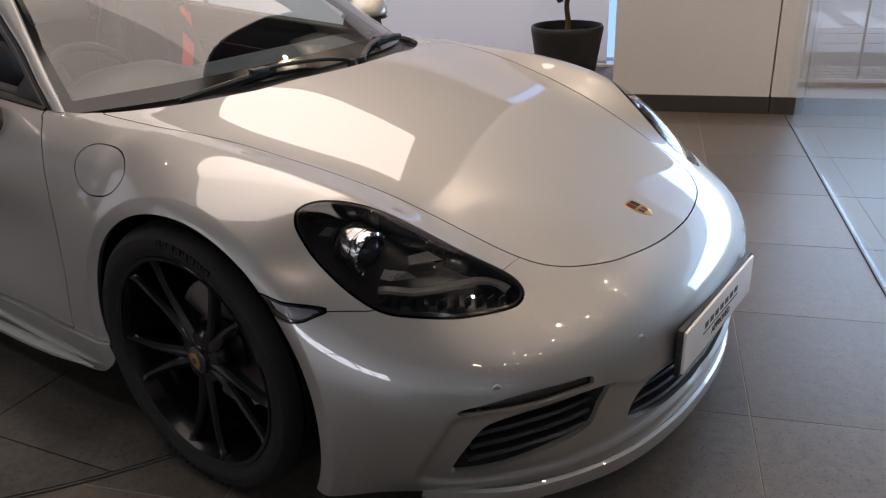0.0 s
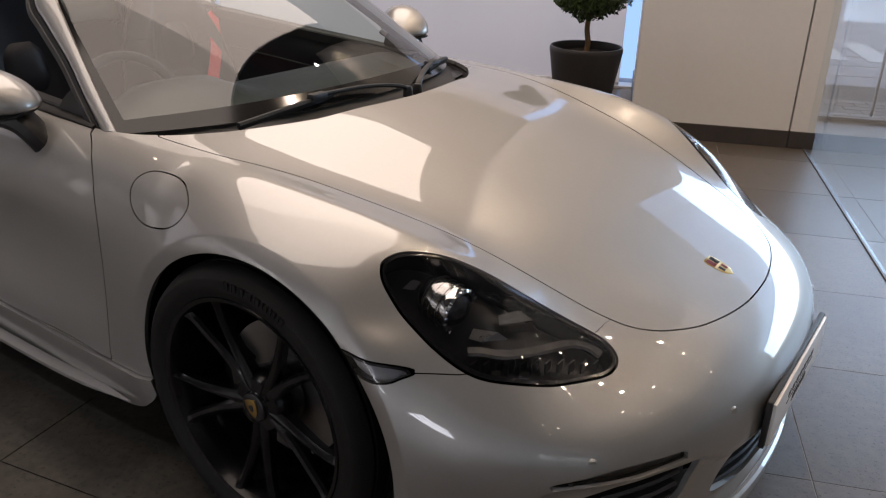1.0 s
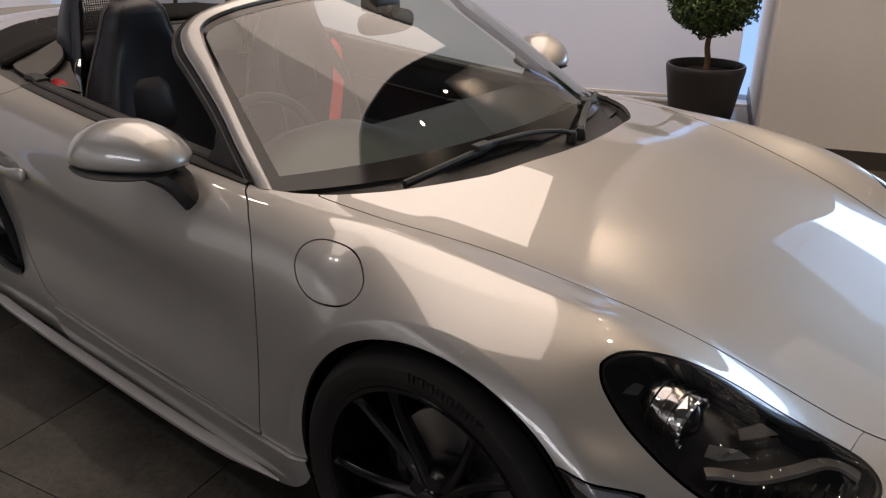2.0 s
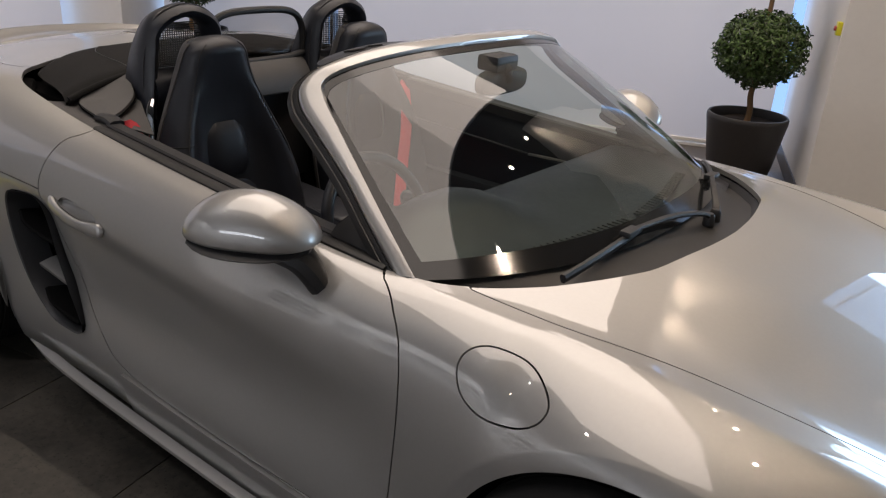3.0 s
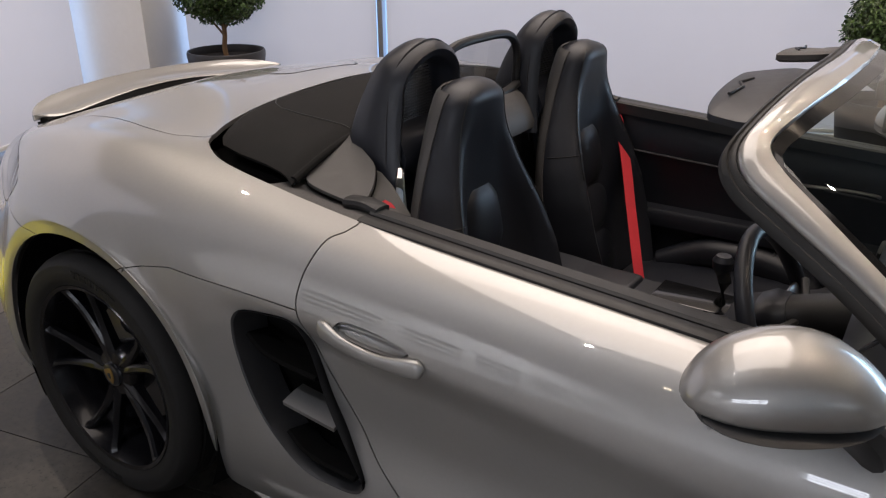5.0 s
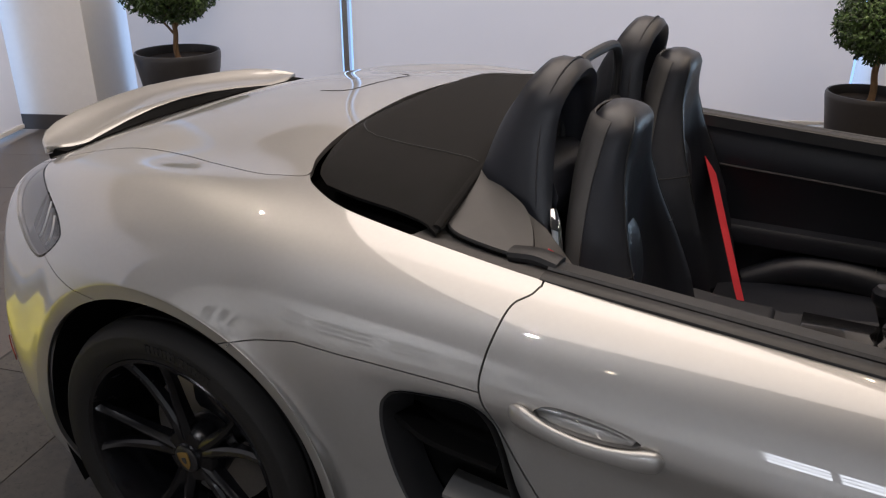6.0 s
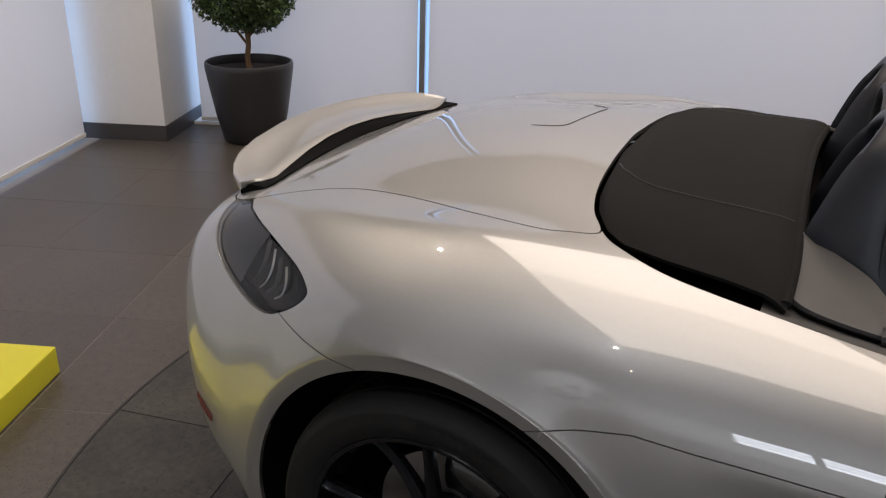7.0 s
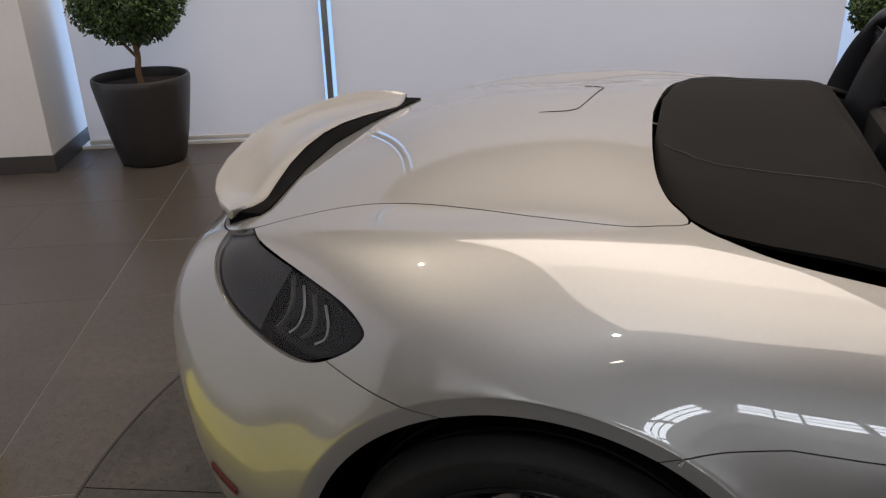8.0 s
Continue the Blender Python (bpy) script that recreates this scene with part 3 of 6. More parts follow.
blade, shell = take(shell, below([(-1.08, .70), (-1.032, .723), (-.973, .738), (-.887, .753), (-.795, .747), (-.685, .743), (-.536, .737), (-.4, .73)], where=lambda v: (v[:, 0] < -.2) & (v[:, 0] > -1.08)), .0012)
sill, shell = take(shell, below([(-.5, .2), (-.3, .305), (.73, .272), (.95, .272)], where=lambda v: (v[:, 0] > -.35) & (v[:, 0] < .95)), .0012)
recess_skin, door_skin = take(door_skin, outline(RECESS, (0, 2)), .0005)
fender, quarter = split(shell, lambda v: .2 - v[:, 0])

panel("hood", hood, PAINT, car, label="silver front lid")
panel("engine_cover", deck, PAINT, car, label="silver rear deck lid")
front_bumper_ob = panel("front_bumper", front_bumper, PAINT, car, .012)
rear_bumper_ob = panel("rear_bumper", rear_bumper, PAINT, car, .012)
lamps, tails, doors = [], [], []
for sign in (-1, 1):
    fender_ob = panel("front_fender", side_of(fender, sign), PAINT, car, .012)
    if sign < 0:
        panel("fuel_flap", side_of(flap_skin, sign), PAINT, fender_ob, label="round silver fuel flap")
    panel("quarter_panel", side_of(quarter, sign), PAINT, car, .012)
    panel("side_blade", side_of(blade, sign), PAINT, car, .012)
    panel("sill", side_of(sill, sign), PAINT, car, .018, "", .011)
    doors.append(panel("door", side_of(door_skin, sign), PAINT, car, .02, "silver door with body-coloured handle"))
    lamp_glass, lamp_edge = split(side_of(lamp_skin, sign), lambda v: outline(HEADLAMP, (0, 1))(v) + .007)
    lamps.append(panel("headlamp", lamp_glass, LENS, car, .004, "clear headlamp over a black housing"))
    tails.append(panel("tail_lamp", side_of(tail_skin, sign), TAIL_LENS, car, .004, "smoked tail lamp"))
    marker_glass, marker_edge = split(side_of(marker_skin, sign), lambda v: outline(MARKER, (0, 2))(v) + .005)
    marker = panel("side_marker", marker_glass, LENS, car, .004, "clear side marker lamp in a black frame")
    panel("marker_rim", marker_edge, BLACK_GLOSS, marker, .014, "black marker frame")
    panel("running_light", side_of(drl_skin, sign), SMOKE, front_bumper_ob, .008, "slim daytime running light", -.006)
    cup_v, cup_n, cup_t = side_of(recess_skin, sign)
    cup_d = np.clip(-outline(RECESS, (0, 2))(cup_v) / .016, 0, 1)
    cup_v = cup_v - cup_n * (.026 * np.sqrt(1 - (1 - cup_d) ** 2))[:, None]
    cup_n = np.zeros_like(cup_v)
    cup_f = np.cross(cup_v[cup_t[:, 1]] - cup_v[cup_t[:, 0]], cup_v[cup_t[:, 2]] - cup_v[cup_t[:, 0]])
    for k in range(3):
        np.add.at(cup_n, cup_t[:, k], cup_f)
    panel("handle_recess", (cup_v, cup_n, cup_t), PAINT, doors[-1], 0)
    # near-black sheets stand in for the shaded depth of intake and grille
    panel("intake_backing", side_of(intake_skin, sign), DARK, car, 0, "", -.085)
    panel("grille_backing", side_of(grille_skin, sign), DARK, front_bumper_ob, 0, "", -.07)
    panel("lamp_rim", lamp_edge, BLACK_GLOSS, lamps[-1], .05, "black lamp edge")
    panel("lamp_housing", side_of(lamp_skin, sign), LAMP_BLACK, lamps[-1], 0, "black headlamp housing", -.05)
    panel("tail_housing", side_of(tail_skin, sign), TAIL_BLACK, tails[-1], 0, "dark tail lamp housing", -.03)
    # paler rearward half, cut at a slant, paints in the room's reflection
    panel("tail_reflector", split(side_of(tail_skin, sign), lambda v: v[:, 0] + 1.714 - (v[:, 2] - .864) * .5)[0], TAIL_GREY, tails[-1], 0, "grey half painted as the lens reflection", -.014)
    panel("marker_backing", side_of(marker_skin, sign), LAMP_HAZE, marker, 0, "", -.012)
    panel("running_light_strip", side_of(drl_skin, sign), LAMP_SILVER, front_bumper_ob, 0, "", -.014)
for ob in lamps + tails:
    ob.visible_shadow = False
for sign in (-1, 1):
    lip = curve([(-.72, sign * .838, .200), (-.50, sign * .848, .184), (0, sign * .848, .174), (.50, sign * .843, .172), (.80, sign * .826, .180)], 8)
    part("sill_lip", sweep(lip, [(-.022, -.008), (.002, -.010), (.007, -.004), (.006, .005), (-.002, .009), (-.022, .010)], up=(0, 0, 1), sizes=np.interp(np.linspace(0, 1, len(lip)), [0, .18, .85, 1], [.15, 1, 1, .15])), PAINT, car, "silver lip under the sill")
# near-black sheet in place of the shade inside the mouth
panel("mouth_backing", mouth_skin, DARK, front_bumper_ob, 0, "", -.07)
# ---- the car: wheels ----
def build_wheel(x, z, radius, width, face, cap, sign):
    """One wheel: barrel with ten spokes, tyre, disc, caliper and centre cap."""
    y0 = face - width
    bead = .262
    side = lambda p: [(r, sign * h) for r, h in p]
    c = (x, 0, z)
    wheel = part("wheel", lathe(side([(bead - .035, y0 + .02), (bead - .022, y0 + .05), (bead - .03, face - .10), (bead - .02, face - .05), (bead - .012, face - .022), (bead - .008, face - .012), (bead + .002, face - .008), (bead + .006, face - .014), (bead + .004, face - .02)]), 72, "y", c), RIM, car, "gloss black alloy wheel with paired thin spokes")
    grooves = []
    for k in (.2, .4, .6, .8):
        h = y0 + width * k
        grooves += [(radius, h - .006), (radius - .006, h - .005), (radius - .006, h + .005), (radius, h + .006)]
    prof = [(bead, y0 + .012), (bead + .02, y0), (radius - .035, y0 - .004), (radius - .012, y0 + .012), (radius - .003, y0 + .03)] + grooves + [(radius - .003, face - .03), (radius - .012, face - .012), (radius - .022, face - .0035), (radius - .026, face - .001), (radius - .03, face - .002), (radius - .04, face + .002), (bead + .022, face - .002), (bead + .014, face - .006), (bead + .002, face - .012)]
    part("tyre", lathe(side(prof), 96, "y", c), RUBBER, wheel, "low-profile black tyre", sharp=50)
    # unreadable moulded letters on the sidewall
    for ang0, count in ((62, 8), (242, 8)):
        bm = bmesh.new()
        for i in range(count):
            a0 = radians(ang0 + i * 4.2)
            for a, b in ((0, .028), (.035, .05)):
                pts = [(r, ang) for r, ang in ((bead + .031, a0 + a), (bead + .031, a0 + b), (bead + .049, a0 + b), (bead + .049, a0 + a))]
                low = [bm.verts.new((x + math.cos(t) * r, sign * (face - .004), z + math.sin(t) * r)) for r, t in pts]
                top = [bm.verts.new((x + math.cos(t) * r, sign * (face + .0025), z + math.sin(t) * r)) for r, t in pts]
                bm.faces.new(top)
                for k in range(4):
                    bm.faces.new((low[k], low[(k + 1) % 4], top[(k + 1) % 4], top[k]))
        part("sidewall_lettering", bm, RUBBER, wheel)
    turn = -20 if x > 0 else 33
    for i in range(5):
        for j in (-1, 1):
            a = radians(turn + 72 * i)
            rows = []
            for r, spread, w, d, t in ((.035, 9, .016, cap - .012, .03), (.075, 8.5, .0155, cap - .010, .034), (.13, 9, .012, cap - .006, .030), (.19, 10.5, .0105, cap + .002, .026), (.235, 12, .011, face - .022, .024), (.252, 13, .015, face - .016, .03)):
                t0 = a + j * radians(spread)
                ur, ut = Vector((math.cos(t0), 0, math.sin(t0))), Vector((-math.sin(t0), 0, math.cos(t0)))
                ring = []
                for u, v in ((-1, -t), (-1.05, -.010), (-.55, -.003), (j * .2, 0), (.55, -.003), (1.05, -.010), (1, -t)):
                    ring.append(Vector((x, 0, z)) + ur * r + ut * (u * w) + Vector((0, sign * (d + v), 0)))
                rows.append(ring)
            rows = [[row[k] for row in rows] for k in range(7)]
            rows = [[Vector(p) for p in curve([tuple(q) for q in line], 3)] for line in rows]
            part("spoke", loft(list(map(list, zip(*rows)))), RIM, wheel, sharp=28)
    part("hub", lathe(side([(0, cap - .008), (.033, cap - .008), (.036, cap - .012), (.062, cap - .016), (.074, cap - .03), (.078, cap - .06), (.07, cap - .09)]), 40, "y", c), RIM, wheel)
    part("centre_cap", lathe(side([(0, cap), (.028, cap - .001), (.0325, cap - .004), (.033, cap - .012)]), 32, "y", c), LAMP_BLACK, wheel)
    shield = [(-.016, .019), (0, .021), (.016, .019), (.0165, .004), (.012, -.012), (0, -.023), (-.012, -.012), (-.0165, .004)]
    tilt = radians(20)
    ring = lambda h, k=1.0: [(x + (u * math.cos(tilt) - v * math.sin(tilt)) * k, sign * h, z + (u * math.sin(tilt) + v * math.cos(tilt)) * k) for u, v in shield]
    part("cap_badge", loft([ring(cap - .002), ring(cap + .0015), ring(cap + .002, .9)]), GOLD, wheel, "gold shield badge")
    part("cap_badge_field", loft([ring(cap + .001, .42), ring(cap + .003, .36)]), INK, wheel)
    for k in range(5):
        a = radians(turn + 36 + 72 * k)
        part("wheel_bolt", lathe(side([(0, cap - .02), (.009, cap - .02), (.010, cap - .03), (.014, cap - .034)]), 12, "y", (x + .055 * math.cos(a), 0, z + .055 * math.sin(a))), LAMP_BLACK, wheel)
    part("brake_disc", lathe(side([(.06, face - .125), (.165, face - .125), (.165, face - .15), (.06, face - .15)]), 64, "y", c), STEEL, wheel, "grey steel brake disc")
    rows = []
    for k in range(9):
        a = radians(150 + k * 9 if x > 0 else 20 + k * 9)
        rows.append([(x + r * math.cos(a), sign * h, z + r * math.sin(a)) for r, h in ((.10, face - .175), (.10, face - .105), (.125, face - .095), (.16, face - .095), (.178, face - .105), (.178, face - .175))])
    part("brake_caliper", loft(rows), BLACK_GLOSS, wheel, "black brake caliper")
    arch = FRONT_ARCH if x > 0 else REAR_ARCH
    rows = []
    for k in range(37):
        a = radians(-28 + 236 * k / 36)
        c2, s2 = math.cos(a), math.sin(a)
        rows.append([(arch[0] + r * c2, sign * h, arch[1] + r * s2) for r, h in ((arch[2] + .004, face - .035), (arch[2] + .012, face - .08), (arch[2] + .012, .42), (arch[2] - .05, .40), (.02, .40))])
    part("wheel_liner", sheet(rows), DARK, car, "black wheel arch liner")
    return wheel


for s in (-1, 1):
    build_wheel(1.2375, .334, .334, .225, .834, .806, s)
    build_wheel(-1.2375, .345, .345, .255, .878, .842, s)

# ---- underbody and cabin shell ----
part("underbody", box((-1.74, -.66, .13), (1.72, .66, .2), .03), DARK, car)
part("front_bay", box((.80, -.40, .2), (1.95, .40, .55), .02), DARK, car)
part("rear_bay", box((-1.95, -.40, .2), (-.72, .40, .86), .02), DARK, car)
for nm, lo, hi in (("cabin_floor", (-.66, -.66, .2), (.80, .66, .24)), ("rear_bulkhead", (-.70, -.66, .2), (-.655, .66, .86)), ("front_bulkhead", (.74, -.66, .2), (.80, .66, .79)), ("inner_sill", (-.66, -.70, .2), (.80, -.665, .62)), ("inner_sill", (-.66, .665, .2), (.80, .70, .62))):
    part(nm, box(lo, hi, .006), LEATHER_MATT, car, "black carpet")

# ---- windscreen, its frame and the cowl ----
OUTER = [(.632, .686, .812), (.526, .656, .885), (.424, .624, .954), (.305, .596, 1.025), (.232, .579, 1.072), (.204, .549, 1.113), (.215, .478, 1.151), (.235, .30, 1.183), (.25, 0, 1.192)]
INNER = [(.672, .671, .816), (.567, .639, .888), (.460, .604, .961), (.349, .566, 1.038), (.274, .538, 1.090), (.247, .512, 1.122), (.268, .43, 1.152), (.294, .25, 1.174), (.306, 0, 1.180)]


def both_sides(line):
    half = curve(line, 8)
    return np.concatenate([half * (1, -1, 1), half[-2::-1]])


outer, inner = both_sides(OUTER), both_sides(INNER)
rows = []
for o, i in zip(outer, inner):
    o, i = Vector(o), Vector(i)
    o = o.lerp(i, .02)
    across_ = (i - o)
    nrm = Vector((.55, .35 * (1 if o.y > 0 else -1) * min(1, abs(o.y) / .4), .75)).normalized()
    rows.append([i - nrm * .022, i - nrm * .002, i + across_ * -.12 + nrm * .006, o + across_ * .45 + nrm * .010, o + across_ * .10 + nrm * .008, o + nrm * .003, o - nrm * .010 + across_ * .02, o - nrm * .020 + across_ * .30])
trim_rows = []
for o, i in zip(outer, inner):
    o, i = Vector(o), Vector(i)
    nrm = Vector((.55, .35 * (1 if o.y > 0 else -1) * min(1, abs(o.y) / .4), .75)).normalized()
    wide = (i - o)
    trim_rows.append([i + wide * .10 - nrm * .024, i + wide * .02 - nrm * .0225, o + wide * .10 - nrm * .0225, o - wide * .12 - nrm * .026, o + wide * .2 - nrm * .036, i - nrm * .034])
frame_ob = part("windscreen_frame", loft(rows), PAINT, car, "silver windscreen frame", sharp=50)
rows = []
for o, i in zip(outer, inner):
    o, i = Vector(o), Vector(i)
    back = (o - i).normalized()
    nrm = Vector((.55, 0, .75)).normalized()
    q = o - nrm * .009 + back * .002
    w = .002
    rows.append([q + back * u + nrm * v for u, v in ((-w - .003, .003), (.001, .008), (.006, .006), (.008, .001), (.013, .003), (.017, -.003), (.014, -.014), (-.006, -.016), (-w - .003, -.012))])
part("windscreen_seal", loft(rows), SEAL, frame_ob, "black rubber roof seal on the windscreen frame")
part("header_trim", loft(trim_rows), BLACK_PLASTIC, frame_ob, "black inner trim of the windscreen frame")
# the glass, from the top edge down to the cowl
base = both_sides([(.676, .660, .812), (.76, .585, .822), (.84, .47, .830), (.90, .32, .836), (.93, .16, .839), (.938, 0, .840)])
top_line = both_sides(INNER[4:])


def resample(line, n):
    d = np.concatenate([[0], np.cumsum(np.linalg.norm(np.diff(line, axis=0), axis=1))])
    return np.stack([np.interp(np.linspace(0, d[-1], n), d, line[:, a]) for a in range(3)], 1)


pillar = resample(curve(INNER[:5], 8), 25)
tops, bots = resample(top_line, 49), resample(base, 49)
grid = []
for j in range(25):
    t = j / 24
    row = bots * (1 - t) + tops * t
    bulge = .035 * math.sin(math.pi * t)
    row = row + np.stack([.6 * bulge * (1 - (row[:, 1] / .62) ** 2).clip(0), 0 * row[:, 1], .8 * bulge * (1 - (row[:, 1] / .62) ** 2).clip(0)], 1)
    for e, sg in ((0, -1), (-1, 1)):
        edge = pillar[j] * (1, sg, 1)
        shift = edge - row[e]
        w = ((np.linspace(1, 0, 49) if e == 0 else np.linspace(0, 1, 49)) ** 6)[:, None]
        row = row + shift * w
    grid.append(row - np.array((.55, 0, .75)) * .004)
glass_grid = np.array(grid)
glass = part("windscreen", sheet(glass_grid), WINDSCREEN, car, "clear curved windscreen")
glass.visible_shadow = False
# black printed border along the edge of the glass
inset = glass_grid + np.array((.55, 0, .75)) * .0008


def band(r0, r1, c0, c1):
    return sheet(inset[r0:r1 + 1, c0:c1 + 1])


for nm, (r0, r1, c0, c1) in {"lower": (0, 2, 0, 48), "upper": (23, 24, 0, 48), "near": (2, 23, 0, 1), "far": (2, 23, 47, 48)}.items():
    part("glass_border", band(r0, r1, c0, c1), FRIT, glass, "black printed glass border")
# cowl panel under the wipers
cowl = resample(both_sides([(.70, .660, .802), (.75, .640, .806), (.80, .608, .808), (.85, .564, .811), (.90, .512, .816), (.96, .428, .823), (1.0, .360, .829), (1.04, .22, .837), (1.066, 0, .843)]), 49)
part("cowl_panel", sheet([cowl + (.004, 0, -.004), cowl + (-.012, 0, -.022), (cowl + bots) / 2 + (0, 0, -.03), bots + (.012, 0, -.018), bots + (-.02, 0, -.004), bots + (-.06, 0, -.03)]), BLACK_PLASTIC, car, "black ribbed cowl panel below the windscreen")
for blade, arm in (([(.898, -.49, .838), (.904, -.40, .846), (.906, -.28, .854), (.903, -.16, .859)], [(.906, -.22, .868), (.930, -.05, .866), (.958, .06, .854), (.969, .095, .838)]),
                   ([(.752, .60, .834), (.800, .51, .848), (.850, .40, .858), (.885, .31, .860)], [(.868, .355, .870), (.915, .25, .866), (.955, .17, .852), (.966, .145, .836)])):
    p, a = curve(blade, 6), curve(arm, 6)
    wiper = part("wiper", sweep(a, oval(.009, .006, 8, 3), sizes=np.linspace(.8, 1.2, len(a))), SEAL, car, "black windscreen wiper")
    part("wiper_blade", sweep(p, [(-.004, -.012), (.004, -.012), (.008, .0), (.004, .006), (-.004, .006), (-.008, .0)]), SEAL, wiper)
    c = Vector(a[0])
    part("wiper_clip", box(tuple(c - Vector((.013, .028, .010))), tuple(c + Vector((.013, .028, .005))), .004), BLACK_PLASTIC, wiper)
    part("wiper_pivot", lathe([(0, .012), (.010, .011), (.014, .004), (.015, -.02)], 16, "z", tuple(a[-1])), BLACK_PLASTIC, wiper)

# ---- door mirrors, handles, triangles, seals ----
TOP_EDGE = [(.60, .672, .822), (.35, .677, .836), (0, .672, .856), (-.3, .668, .876), (-.49, .666, .889)]
for s, door in ((-1, doors[0]), (1, doors[1])):
    axis = Vector((.81, -s * .586, .0)).normalized()
    perp = Vector((-.586, -s * .81, 0)).normalized()
    centre = Vector((.377, s * .838, .872))
    rings = []
    for i in range(25):
        u = math.sin(math.pi * (i / 24 - .5))
        r = math.sqrt(max(0, 1 - abs(u) ** 2.8))
        up = .090 * max(0, 1 - abs(u) ** (2.3 if u < 0 else 1.8)) ** (.60 if u < 0 else .72) + .002
        depth = (.088 + .012 * u) * r + .002
        ring = []
        for kx in range(20):
            a = 2 * math.pi * kx / 20
            ca, sa = math.cos(a), math.sin(a)
            h = sa ** .85 * up if sa > 0 else sa * .022 * r
            ring.append(centre + axis * (u * .140) + perp * (ca * depth * (1 if ca > 0 else .92)) + Vector((0, 0, h)))
        rings.append(ring)
    shell_ob = part("door_mirror", loft(rings), PAINT, door, "silver door mirror with black base", sharp=50)
    rings = []
    for i in range(13):
        u = -.9 + 1.8 * i / 12
        r = math.sqrt(max(0, 1 - abs(u) ** 2.4))
        ring = []
        for kx in range(14):
            a = 2 * math.pi * kx / 14
            ring.append(centre + axis * (u * .137) + perp * (math.cos(a) * (.09 * r + .001)) + Vector((0, 0, -.020 * r - .002 + math.sin(a) * .014 * r)))
        rings.append(ring)
    part("mirror_trim", loft(rings), BLACK_PLASTIC, shell_ob, "black lower mirror trim")
    foot = curve([(.405, s * .80, .850), (.445, s * .778, .828), (.468, s * .758, .792), (.468, s * .736, .752)], 5)
    part("mirror_foot", sweep(foot, oval(.030, .060, 14, 3), up=(.8, s * .6, 0), sizes=np.linspace(1.0, .85, len(foot))), BLACK_PLASTIC, shell_ob, "black mirror foot")
    rear_face = centre + Vector((-.075, s * .045, .004))
    part("mirror_glass", lathe([(0, -.001), (.05, -.001), (.056, .002)], 24, "x", tuple(rear_face)), MIRROR, shell_ob)
    grip = curve([(-.478, s * .832, .724), (-.455, s * .841, .717), (-.41, s * .847, .706), (-.35, s * .849, .698), (-.29, s * .846, .697), (-.245, s * .838, .699), (-.222, s * .832, .701)], 5)
    part("door_handle", sweep(grip, oval(.0185, .0095, 18, 2.6), up=(0, s, 0), sizes=np.interp(np.linspace(0, 1, len(grip)), [0, .06, .16, .35, .6, .80, .90, .96, 1], [.3, .8, 1.08, .80, .74, 1.05, 1.0, .7, .12])), PAINT, door, "silver door handle")
    edge = curve([(x, s * y, z) for x, y, z in TOP_EDGE], 8)
    part("window_seal", sweep(edge, [(-.020, -.02), (-.020, .001), (-.014, .005), (.010, .005), (.016, .001), (.018, -.02)]), SEAL, door, "black door top seal")
    part("window_slot", sweep(edge + (0, -s * .040, .001), [(-.021, -.03), (-.021, .002), (-.016, .007), (.014, .007), (.020, .001), (.020, -.03)]), BLACK_PLASTIC, door, "black inner door rail")
    tri = [(.60, s * .672, .828), (.42, s * .672, .836), (.435, s * .662, .865), (.475, s * .645, .905), (.52, s * .645, .885)]
    bm = bmesh.new()
    a = [bm.verts.new(p) for p in tri]
    b2 = [bm.verts.new((p[0], p[1] - s * .018, p[2])) for p in tri]
    bm.faces.new(a)
    bm.faces.new(b2[::-1])
    for q in range(5):
        bm.faces.new((a[q], a[(q + 1) % 5], b2[(q + 1) % 5], b2[q]))
    bmesh.ops.bevel(bm, geom=bm.edges[:], offset=.004, segments=2, affect="EDGES")
    part("quarter_light", bm, BLACK_PLASTIC, door, "black mirror triangle")
    # door card with armrest
    rows = []
    for q in range(13):
        x = -.48 + 1.14 * q / 12
        zt = float(np.interp(x, [-.49, 0, .60], [.885, .85, .815]))
        rows.append([(x, s * y, z) for y, z in ((.645, zt - .006), (.628, zt - .02), (.615, zt - .07), (.612, zt - .12), (.618, zt - .16), (.624, .62), (.622, .57), (.585, .565), (.575, .55), (.580, .51), (.622, .50), (.628, .42), (.60, .36), (.60, .26))])
    card = part("door_card", sheet(rows), LEATHER, door, "black leather inner door panel with armrest", sharp=45)
    part("card_piping", sweep(curve([(-.46, s * .610, .745), (-.1, s * .608, .728), (.3, s * .608, .705), (.6, s * .61, .69)], 6), oval(.004, .004, 6)), STITCH, card)
    part("pull_handle", sweep(curve([(.12, s * .61, .715), (.16, s * .592, .722), (.24, s * .590, .726), (.31, s * .60, .722), (.33, s * .612, .715)], 5), oval(.007, .005, 8)), STEEL, card, "bright inner door handle")
    part("door_light", box((-.12, s * .605 - .004, .535), (-.08, s * .605 + .004, .545), .002), BADGE_RED, card, "small red door lamp")
    # exterior air intake behind the door
    ring = curve([(x, z) for x, z in INTAKE], 5, True)
    mid = ring.mean(0)
    yy = lambda x, z: .838 + .012 * max(0, min(1, (-.45 - x) / .25))
    rows = []
    for dy, kk in ((.004, 1.0), (.001, .97), (-.02, .93), (-.05, .88), (-.08, .86)):
        rows.append([(mid[0] + (x - mid[0]) * kk, s * (yy(x, z) + dy - .004), mid[1] + (z - mid[1]) * (1 - (1 - kk) * .55)) for x, z in ring])
    inlet = part("air_intake", loft(rows, True, False), BLACK_PLASTIC, car, "black side air intake with cross vanes")
